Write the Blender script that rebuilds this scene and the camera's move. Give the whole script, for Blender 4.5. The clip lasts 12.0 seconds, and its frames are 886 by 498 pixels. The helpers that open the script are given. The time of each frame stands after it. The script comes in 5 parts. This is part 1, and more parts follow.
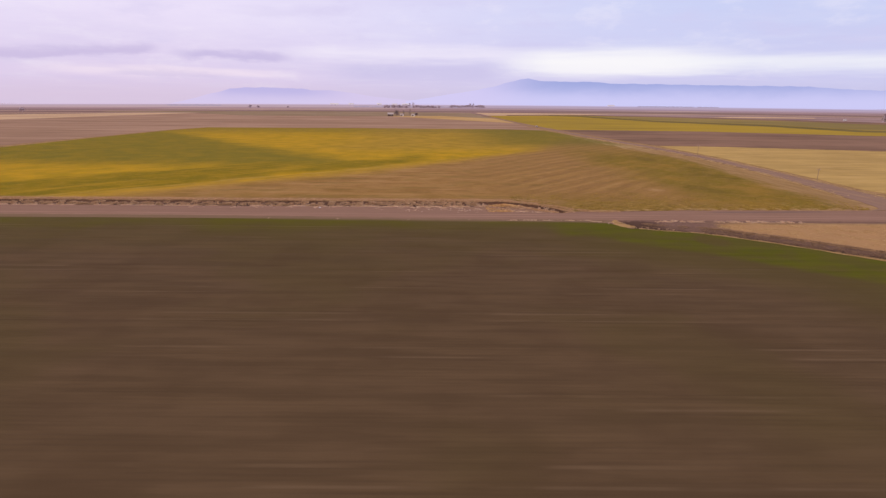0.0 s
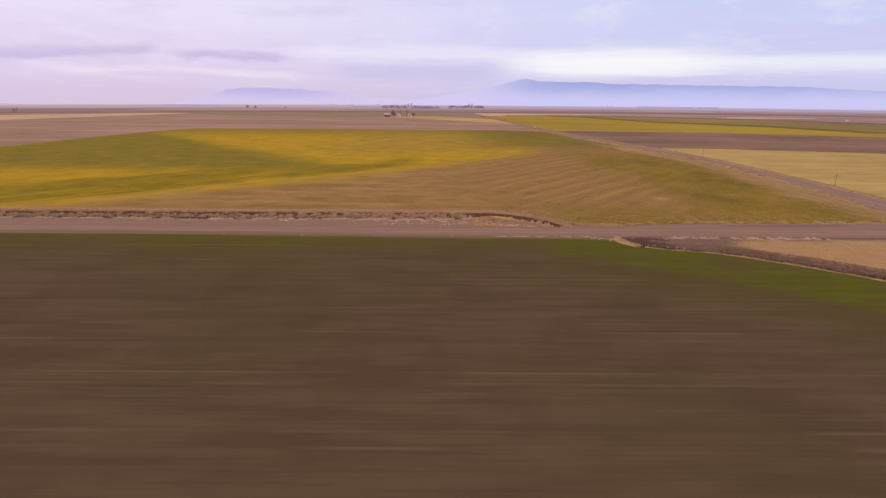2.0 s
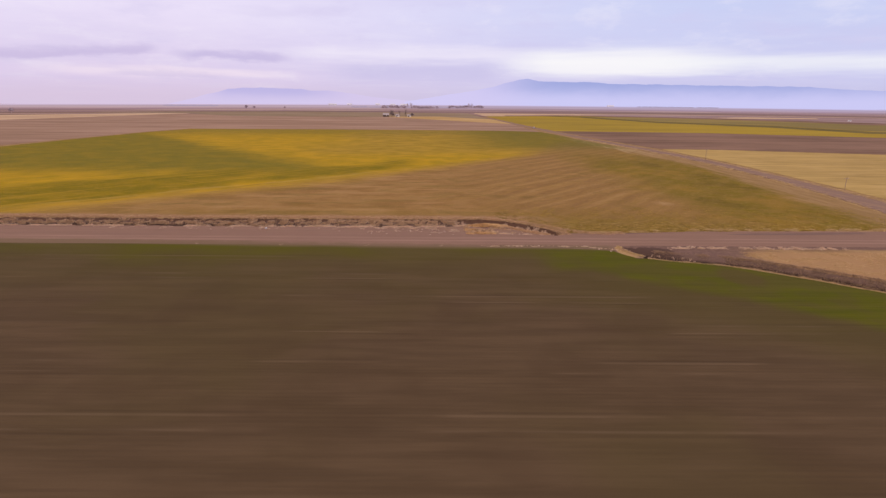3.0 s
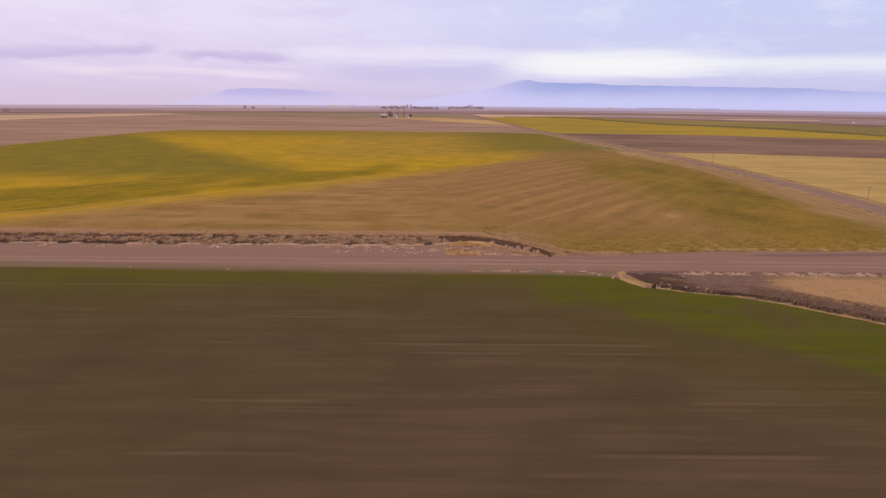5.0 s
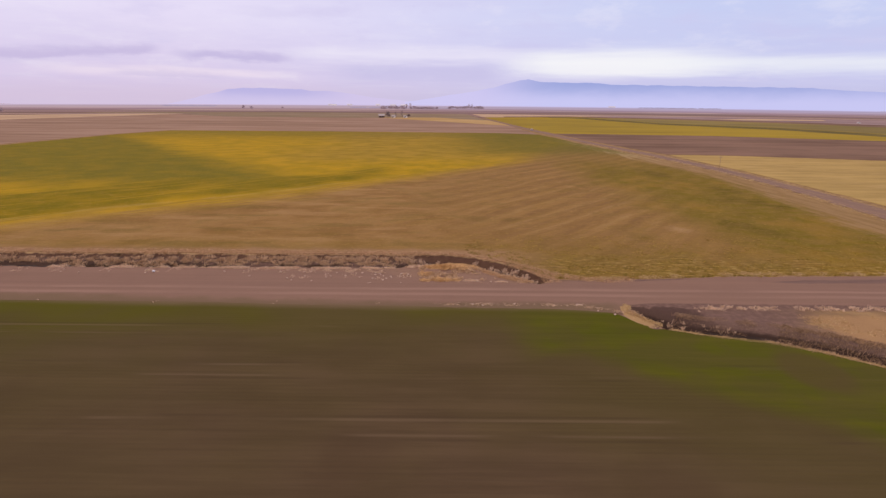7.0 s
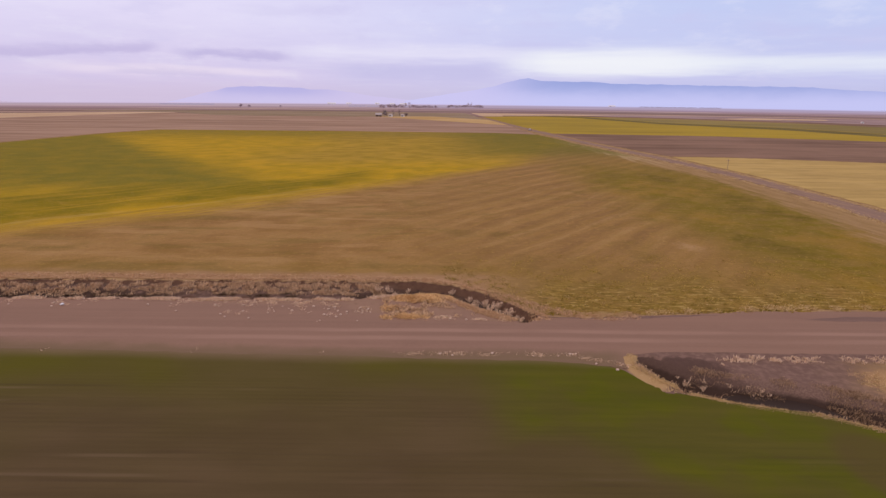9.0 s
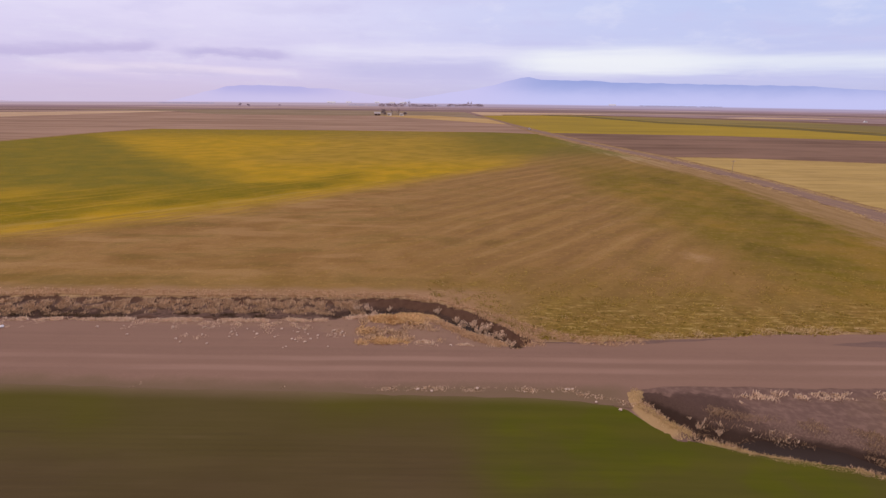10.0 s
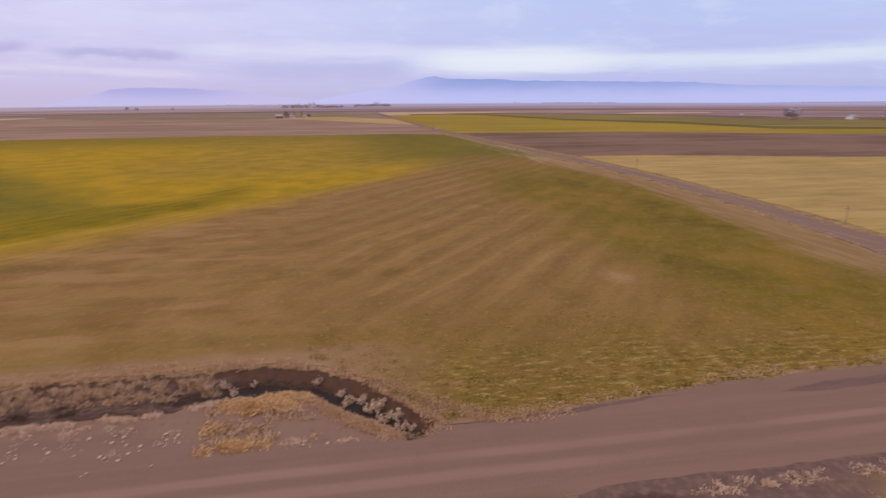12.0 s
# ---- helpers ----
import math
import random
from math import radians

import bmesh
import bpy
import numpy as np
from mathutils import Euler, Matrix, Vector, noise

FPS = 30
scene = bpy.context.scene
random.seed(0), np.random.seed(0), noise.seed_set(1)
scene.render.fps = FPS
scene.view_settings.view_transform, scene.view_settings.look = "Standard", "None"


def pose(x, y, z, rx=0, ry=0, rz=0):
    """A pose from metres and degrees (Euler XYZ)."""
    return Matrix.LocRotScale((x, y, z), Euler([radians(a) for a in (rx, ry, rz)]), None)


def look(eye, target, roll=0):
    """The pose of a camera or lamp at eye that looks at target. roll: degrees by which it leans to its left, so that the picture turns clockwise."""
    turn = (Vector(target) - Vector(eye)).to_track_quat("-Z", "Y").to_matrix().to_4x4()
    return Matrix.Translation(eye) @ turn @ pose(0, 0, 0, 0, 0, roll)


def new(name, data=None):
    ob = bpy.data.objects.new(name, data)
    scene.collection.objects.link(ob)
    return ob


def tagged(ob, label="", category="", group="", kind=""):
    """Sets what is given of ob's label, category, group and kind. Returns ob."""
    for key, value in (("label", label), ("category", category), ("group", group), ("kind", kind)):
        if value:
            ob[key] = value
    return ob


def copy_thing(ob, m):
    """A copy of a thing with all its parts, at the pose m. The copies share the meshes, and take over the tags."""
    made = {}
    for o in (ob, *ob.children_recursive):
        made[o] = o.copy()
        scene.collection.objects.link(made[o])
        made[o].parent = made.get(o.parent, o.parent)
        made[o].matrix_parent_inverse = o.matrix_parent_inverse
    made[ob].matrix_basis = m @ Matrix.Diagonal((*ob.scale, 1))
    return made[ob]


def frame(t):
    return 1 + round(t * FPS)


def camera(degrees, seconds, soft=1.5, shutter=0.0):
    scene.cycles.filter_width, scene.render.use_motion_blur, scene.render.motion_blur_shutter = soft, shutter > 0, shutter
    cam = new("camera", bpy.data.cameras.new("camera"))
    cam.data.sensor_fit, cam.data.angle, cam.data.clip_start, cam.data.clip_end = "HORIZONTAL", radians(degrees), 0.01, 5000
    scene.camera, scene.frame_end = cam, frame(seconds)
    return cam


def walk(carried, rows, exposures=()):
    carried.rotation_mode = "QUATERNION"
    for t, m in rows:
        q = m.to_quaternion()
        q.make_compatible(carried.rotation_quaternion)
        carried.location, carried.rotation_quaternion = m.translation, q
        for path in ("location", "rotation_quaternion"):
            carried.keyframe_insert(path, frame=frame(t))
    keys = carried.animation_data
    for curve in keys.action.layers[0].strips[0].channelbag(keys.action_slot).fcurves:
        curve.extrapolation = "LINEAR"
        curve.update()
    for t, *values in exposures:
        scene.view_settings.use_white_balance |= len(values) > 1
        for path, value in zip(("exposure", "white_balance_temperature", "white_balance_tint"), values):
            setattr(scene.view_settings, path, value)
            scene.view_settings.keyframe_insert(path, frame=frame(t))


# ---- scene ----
cam = camera(78.0, 12.0, soft=1.3, shutter=0.3)
PATH = [
    (0, (-19.421, 7.69, 19.143), (-19.321, 56.023, 6.341), 0.4),
    (0.5, (-18.661, 10.616, 19.153), (-18.536, 58.943, 6.327), 0.4),
    (1, (-17.892, 13.524, 19.165), (-17.817, 61.865, 6.392), 0.4),
    (1.5, (-17.115, 16.417, 19.179), (-17.015, 64.77, 6.453), 0.3),
    (2, (-16.331, 19.294, 19.194), (-16.181, 67.635, 6.421), 0.4),
    (2.5, (-15.541, 22.16, 19.21), (-15.416, 70.495, 6.414), 0.5),
    (3, (-14.745, 25.013, 19.228), (-14.595, 73.354, 6.455), 0.4),
    (5, (-11.529, 36.346, 19.314), (-11.429, 84.705, 6.612), 0.5),
    (5.5, (-10.721, 39.166, 19.339), (-10.646, 87.519, 6.613), 0.5),
    (6, (-9.913, 41.985, 19.365), (-9.838, 90.326, 6.592), 0.5),
    (6.5, (-9.106, 44.803, 19.393), (-9.056, 93.15, 6.644), 0.5),
    (7, (-8.3, 47.622, 19.422), (-8.25, 95.975, 6.696), 0.5),
    (9, (-5.115, 58.939, 19.554), (-5.04, 107.266, 6.728), 0.6),
    (9.5, (-4.332, 61.786, 19.59), (-4.232, 110.093, 6.688), 0.6),
    (10, (-3.556, 64.644, 19.628), (-3.506, 112.946, 6.709), 0.6),
    (10.5, (-2.773, 67.634, 19.678), (-2.673, 115.947, 6.800), 0.60),
    (11, (-2.000, 70.647, 19.729), (-1.975, 118.954, 6.827), 0.60),
    (11.2, (-1.651, 71.799, 19.808), (-1.550, 120.102, 6.891), 0.56),
    (11.3, (-1.473, 72.368, 19.863), (-1.262, 120.669, 6.941), 0.53),
    (11.4, (-1.292, 72.933, 19.929), (-0.786, 121.230, 7.002), 0.48),
    (11.5, (-1.108, 73.492, 20.006), (-0.055, 121.779, 7.073), 0.39),
    (11.6, (-0.956, 74.035, 20.096), (0.729, 122.302, 7.159), 0.32),
    (11.7, (-0.802, 74.572, 20.198), (1.852, 122.795, 7.255), 0.20),
    (11.8, (-0.645, 75.105, 20.310), (3.354, 123.234, 7.362), 0.04),
    (11.9, (-0.485, 75.634, 20.432), (5.275, 123.582, 7.479), -0.17),
    (12, (-0.323, 76.157, 20.565), (7.315, 123.841, 7.607), -0.40),
]
walk(cam, [(t, look(eye, target, roll)) for t, eye, target, roll in PATH],
     exposures=[(0, 0.07, 6620, 10.5), (6, 0.03, 6580, 10), (9, -0.01, 6360, 9.5), (11, -0.07, 6200, 9.5), (12, -0.11, 6020, 9)])

# ---- world and light ----
SUN_EL, SUN_AZ = radians(38), radians(205)
world = bpy.data.worlds.new("sky_world")
scene.world = world
world.use_nodes = True


class Net:
    """A small writer of shader nodes."""

    def __init__(self, tree):
        self.t = tree
        tree.nodes.clear()

    def node(self, kind):
        return self.t.nodes.new(kind)

    def put(self, socket, value):
        if isinstance(value, bpy.types.NodeSocket):
            self.t.links.new(value, socket)
        elif isinstance(value, tuple) and len(value) == 3 and socket.type == "RGBA":
            socket.default_value = (*value, 1)
        else:
            socket.default_value = value

    def f(self, op, a, b=0.0, c=0.0):
        n = self.node("ShaderNodeMath")
        n.operation = op
        for k, v in enumerate((a, b, c)):
            self.put(n.inputs[k], v)
        return n.outputs[0]

    def lin(self, ax, x, ay, y, c=0.0):
        """ax * x + ay * y + c"""
        return self.f("MULTIPLY_ADD", y, ay, self.f("MULTIPLY_ADD", x, ax, c))

    def step(self, v, lo, hi, a=0.0, b=1.0):
        n = self.node("ShaderNodeMapRange")
        n.interpolation_type = "SMOOTHSTEP"
        for k, w in enumerate((v, lo, hi, a, b)):
            self.put(n.inputs[k], w)
        return n.outputs[0]

    def mix(self, fac, a, b, blend="MIX"):
        n = self.node("ShaderNodeMix")
        n.data_type, n.blend_type = "RGBA", blend
        self.put(n.inputs["Factor"], fac)
        self.put(n.inputs[6], a)
        self.put(n.inputs[7], b)
        return n.outputs[2]

    def combine(self, x, y, z=0.0):
        n = self.node("ShaderNodeCombineXYZ")
        for k, v in enumerate((x, y, z)):
            self.put(n.inputs[k], v)
        return n.outputs[0]

    def noise(self, vec, scale=1.0, detail=3.0, rough=0.55, stretch=None):
        if stretch:
            m = self.node("ShaderNodeVectorMath")
            m.operation = "MULTIPLY"
            self.put(m.inputs[0], vec)
            m.inputs[1].default_value = stretch
            vec = m.outputs[0]
        n = self.node("ShaderNodeTexNoise")
        self.put(n.inputs["Vector"], vec)
        n.inputs["Scale"].default_value = scale
        n.inputs["Detail"].default_value = detail
        n.inputs["Roughness"].default_value = rough
        return n.outputs["Fac"]


def build_sky():
    w = Net(world.node_tree)
    d = w.node("ShaderNodeTexCoord").outputs["Generated"]
    sep = w.node("ShaderNodeSeparateXYZ")
    w.put(sep.inputs[0], d)
    x, y, z = sep.outputs
    el = w.f("MULTIPLY", w.f("ARCSINE", z), 180 / math.pi)
    az = w.f("MULTIPLY", w.f("ARCTAN2", x, y), 180 / math.pi)
    sky = w.node("ShaderNodeTexSky")
    sky.sky_type, sky.sun_disc, sky.sun_elevation, sky.sun_rotation = "NISHITA", False, SUN_EL, SUN_AZ
    clear = w.mix(1.0, sky.outputs[0], (0.10, 0.10, 0.10), "MULTIPLY")
    # a closed sheet of cloud: its colour by height over the horizon, then its billows
    side = w.step(az, -30, 30)
    low = w.mix(side, (0.70, 0.585, 0.86), (0.58, 0.57, 0.90))
    high = w.mix(side, (0.83, 0.755, 1.0), (0.575, 0.625, 0.945))
    cloud = w.mix(w.step(el, 0, 9), low, high)
    up = w.f("ADD", w.f("ABSOLUTE", z), 0.05)
    flat = w.combine(w.f("DIVIDE", x, up), w.f("DIVIDE", y, up))
    big = w.noise(flat, 0.42, 5, 0.6, (0.8, 1.0, 1.0))
    fine = w.noise(flat, 1.1, 5, 0.62, (0.7, 1.0, 1.0))
    cloud = w.mix(w.step(big, 0.40, 0.72, 0, 0.30), cloud, (0.58, 0.515, 0.84))
    cloud = w.mix(w.step(fine, 0.46, 0.74, 0, 0.14), cloud, (0.88, 0.86, 0.99))
    lumps = w.noise(w.combine(w.f("MULTIPLY", az, 0.16), w.f("MULTIPLY", el, 0.42)), 1.0, 5, 0.62)
    cloud = w.mix(w.step(lumps, 0.50, 0.72, 0, 0.30), cloud, (0.62, 0.565, 0.88))
    cloud = w.mix(w.step(lumps, 0.48, 0.30, 0, 0.26), cloud, (0.90, 0.86, 1.0))
    # the brighter break low in the cloud over the long ridge, and two dark streaks of cloud
    wav = w.f("MULTIPLY_ADD", w.noise(w.combine(w.f("MULTIPLY", az, 0.09), el), 1.0, 3), 1.6, -0.8)
    e2 = w.f("ADD", el, wav)

    def band(centre, half, lo, hi, lo2, hi2):
        across = w.step(w.f("ABSOLUTE", w.f("SUBTRACT", e2, centre)), half, 0.0)
        return w.f("MULTIPLY", across, w.f("MULTIPLY", w.step(az, lo, hi), w.step(az, hi2, lo2)))

    cloud = w.mix(w.f("MULTIPLY", band(6.8, 1.9, -4, 4, 22, 36), 0.15), cloud, (0.63, 0.61, 0.93))
    cloud = w.mix(w.f("MULTIPLY", band(4.1, 1.9, 3, 11, 20, 30), 0.95), cloud, (0.93, 0.92, 1.0))
    cloud = w.mix(w.f("MULTIPLY", band(3.6, 1.3, 14, 26, 60, 90), 0.7), cloud, (0.88, 0.90, 1.0))
    cloud = w.mix(w.f("MULTIPLY", band(4.7, 1.2, -17, -11, 4, 10), 0.6), cloud, (0.87, 0.82, 1.0))
    cloud = w.mix(w.f("MULTIPLY", band(3.0, 1.6, -13, -7, 3, 8), 0.6), cloud, (0.55, 0.51, 0.83))
    cloud = w.mix(w.f("MULTIPLY", band(2.7, 0.7, -38, -31, -20, -12), 0.7), cloud, (0.88, 0.76, 0.93))
    ragged_el = w.f("MULTIPLY_ADD", w.noise(w.combine(w.f("MULTIPLY", az, 0.35), w.f("MULTIPLY", el, 1.2)), 1.0, 4, 0.6), 1.1, w.f("SUBTRACT", el, 0.55))

    def streak(centre, slope, mid, half, lo, hi, lo2, hi2):
        off = w.f("SUBTRACT", w.f("SUBTRACT", ragged_el, centre), w.f("MULTIPLY", w.f("SUBTRACT", az, mid), slope))
        across = w.f("MULTIPLY", w.step(off, -half, -half * 0.15), w.step(off, half * 1.5, 0.0))
        return w.f("MULTIPLY", across, w.f("MULTIPLY", w.step(az, lo, hi), w.step(az, hi2, lo2)))

    cloud = w.mix(w.f("MULTIPLY", streak(4.05, 0.085, -32, 0.55, -60, -40, -27.5, -25.5), 0.75), cloud, (0.56, 0.475, 0.78))
    cloud = w.mix(w.f("MULTIPLY", streak(4.2, -0.02, -20, 0.5, -26, -23, -16.5, -14), 0.8), cloud, (0.55, 0.475, 0.79))
    cloud = w.mix(w.f("MULTIPLY", streak(2.5, -0.02, -28, 0.4, -31, -28, -23, -19), 0.4), cloud, (0.58, 0.50, 0.80))
    cloud = w.mix(w.f("MULTIPLY", streak(8.2, 0.02, -13, 0.6, -22, -16, -12, -7), 0.3), cloud, (0.62, 0.56, 0.86))
    # haze down to the horizon
    haze = w.mix(side, (0.68, 0.56, 0.78), (0.52, 0.53, 0.84))
    cloud = w.mix(w.step(el, 2.6, 0.4, 0, 0.8), cloud, haze)
    cloud = w.mix(w.f("MULTIPLY", band(3.4, 1.1, 6, 12, 20, 30), 0.6), cloud, (0.93, 0.92, 1.0))
    cloud = w.mix(w.step(el, 10, 40, 0, 0.9), cloud, (0.84, 0.71, 0.83))
    cover = w.mix(1.0, w.mix(0.93, clear, cloud), (1.0, 0.995, 0.955), "MULTIPLY")
    bg = w.node("ShaderNodeBackground")
    w.put(bg.inputs[0], cover)
    bg.inputs[1].default_value = 1.0
    out = w.node("ShaderNodeOutputWorld")
    w.t.links.new(bg.outputs[0], out.inputs[0])


build_sky()
lamp = bpy.data.lights.new("sun", "SUN")
lamp.energy, lamp.angle, lamp.color = 0.8, radians(15), (1.0, 0.86, 0.72)
sun = new("sun", lamp)
sun.matrix_world = look(
    (200 * math.sin(SUN_AZ), 200 * math.cos(SUN_AZ), 200 * math.tan(SUN_EL)), (0, 0, 0))


# ---- materials ----
class Mat(Net):
    def __init__(self, name):
        self.m = bpy.data.materials.new(name)
        self.m.use_nodes = True
        self.t = self.m.node_tree
        self.t.nodes.clear()
        self.P = self.node("ShaderNodeTexCoord").outputs["Object"]
        sep = self.node("ShaderNodeSeparateXYZ")
        self.put(sep.inputs[0], self.P)
        self.x, self.y, self.z = sep.outputs

    def island(self):
        return self.node("ShaderNodeNewGeometry").outputs["Random Per Island"]

    def done(self, colour, rough=0.9, height=None, depth=0.05, strength=0.6, glow=None, spec=0.03):
        b = self.node("ShaderNodeBsdfPrincipled")
        self.put(b.inputs["Base Color"], colour)
        self.put(b.inputs["Roughness"], rough)
        b.inputs["Specular IOR Level"].default_value = spec
        if height is not None:
            bump = self.node("ShaderNodeBump")
            bump.inputs["Strength"].default_value = strength
            bump.inputs["Distance"].default_value = depth
            self.put(bump.inputs["Height"], height)
            self.put(b.inputs["Normal"], bump.outputs[0])
        if glow is not None:
            self.put(b.inputs["Emission Color"], glow)
            b.inputs["Emission Strength"].default_value = 1.0
        out = self.node("ShaderNodeOutputMaterial")
        self.t.links.new(b.outputs[0], out.inputs[0])
        return self.m


def plain(name, dark, light, scale=2.0, rough=0.85, stretch=None, depth=0.02):
    m = Mat(name)
    n1 = m.noise(m.P, scale, 5, 0.6, stretch)
    n2 = m.noise(m.P, scale * 7, 3, 0.6, stretch)
    fac = m.step(m.f("MULTIPLY_ADD", n2, 0.4, m.f("MULTIPLY", n1, 0.6)), 0.32, 0.68)
    return m.done(m.mix(fac, dark, light), rough, n2, depth)


def tufts(name, dark, light):
    m = Mat(name)
    return m.done(m.mix(m.island(), dark, light), 0.85)


def mat_ground():
    m = Mat("dry_grass_verge")
    a, b, c = m.noise(m.P, 0.25, 5), m.noise(m.P, 1.7, 4), m.noise(m.P, 9.0, 3)
    col = m.mix(m.step(a, 0.38, 0.62), (0.27, 0.17, 0.085), (0.38, 0.245, 0.115))
    col = m.mix(m.step(b, 0.5, 0.72, 0, 0.5), col, (0.24, 0.155, 0.10))
    col = m.mix(m.step(c, 0.5, 0.75, 0, 0.6), col, (0.42, 0.29, 0.14))
    # bare mauve earth where the culvert runs under the road
    dirt = m.f("MULTIPLY", m.step(m.f("MULTIPLY_ADD", a, 8, m.x), 34, 27), m.step(m.x, 7.5, 9.5))
    dirt = m.f("MAXIMUM", dirt, m.step(m.f("MULTIPLY_ADD", b, 1.2, m.y), 98.6, 99.8))
    col = m.mix(m.f("MULTIPLY", dirt, m.step(m.y, 104, 101)), col, m.mix(m.step(b, 0.4, 0.7), (0.170, 0.105, 0.079), (0.240, 0.148, 0.110)))
    shoulder = m.f("MULTIPLY", m.f("MULTIPLY", m.step(m.y, 104, 106), m.step(m.y, 113.6, 112.2)), m.step(m.x, 7, 4))
    col = m.mix(m.f("MULTIPLY", shoulder, 0.8), col, m.mix(b, (0.22, 0.132, 0.095), (0.31, 0.19, 0.14)))
    for hx, hy, kx, ky in ((-7.4, 112.0, 0.30, 0.75), (-8.6, 107.3, 0.48, 1.5)):
        ux, uy = m.f("MULTIPLY", m.f("SUBTRACT", m.x, hx), kx), m.f("MULTIPLY", m.f("SUBTRACT", m.y, hy), ky)
        heap = m.f("ADD", m.lin(1, m.f("MULTIPLY", ux, ux), 1, m.f("MULTIPLY", uy, uy)), m.f("MULTIPLY", b, 0.8))
        col = m.mix(m.step(heap, 1.5, 1.0, 0, 0.85), col, m.mix(c, (0.33, 0.20, 0.10), (0.46, 0.29, 0.15)))
    gold = m.f("MULTIPLY", m.step(m.f("MULTIPLY_ADD", b, 6, m.x), 28.5, 31.5), m.step(m.f("MULTIPLY_ADD", b, 1.5, m.y), 98.6, 97.4))
    col = m.mix(m.f("MULTIPLY", gold, 0.75), col, m.mix(c, (0.37, 0.215, 0.10), (0.46, 0.28, 0.13)))
    mx, my = m.f("MULTIPLY", m.f("SUBTRACT", m.x, 13.8), 0.29), m.f("MULTIPLY", m.f("SUBTRACT", m.y, 97.4), 0.48)
    mud = m.f("ADD", m.lin(1, m.f("MULTIPLY", mx, mx), 1, m.f("MULTIPLY", my, my)), m.f("MULTIPLY", b, 0.7))
    col = m.mix(m.step(mud, 1.5, 0.9, 0, 0.85), col, m.mix(c, (0.070, 0.042, 0.032), (0.115, 0.070, 0.054)))
    tx, ty = m.f("MULTIPLY", m.f("SUBTRACT", m.x, m.f("MULTIPLY_ADD", m.y, -0.12, 22.0)), 0.85), m.f("MULTIPLY", m.f("SUBTRACT", m.y, 97.0), 0.30)
    tongue = m.f("ADD", m.lin(1, m.f("MULTIPLY", tx, tx), 1, m.f("MULTIPLY", ty, ty)), m.f("MULTIPLY", c, 0.3))
    col = m.mix(m.step(tongue, 1.25, 0.8), col, m.mix(b, (0.36, 0.23, 0.10), (0.47, 0.31, 0.15)))
    # the ditches: earth face painted shadow-dark, dull grassy slope, wet bed darkened with depth
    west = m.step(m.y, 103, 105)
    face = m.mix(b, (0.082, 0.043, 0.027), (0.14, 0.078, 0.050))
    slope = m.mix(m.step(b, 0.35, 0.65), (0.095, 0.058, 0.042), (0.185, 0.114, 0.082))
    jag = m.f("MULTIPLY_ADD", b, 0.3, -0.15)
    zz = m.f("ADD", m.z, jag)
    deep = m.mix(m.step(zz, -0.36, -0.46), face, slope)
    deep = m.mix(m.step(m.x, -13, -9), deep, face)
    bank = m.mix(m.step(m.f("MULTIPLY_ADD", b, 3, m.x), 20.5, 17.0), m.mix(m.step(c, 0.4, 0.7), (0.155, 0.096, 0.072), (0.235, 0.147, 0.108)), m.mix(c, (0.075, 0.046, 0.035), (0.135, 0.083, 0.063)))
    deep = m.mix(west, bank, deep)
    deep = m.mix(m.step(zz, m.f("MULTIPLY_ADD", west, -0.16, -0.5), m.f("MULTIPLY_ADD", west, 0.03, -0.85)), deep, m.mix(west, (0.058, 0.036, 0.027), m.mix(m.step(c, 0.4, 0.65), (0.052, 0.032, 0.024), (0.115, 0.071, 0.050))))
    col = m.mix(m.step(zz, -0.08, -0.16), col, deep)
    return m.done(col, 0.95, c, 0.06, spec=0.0)


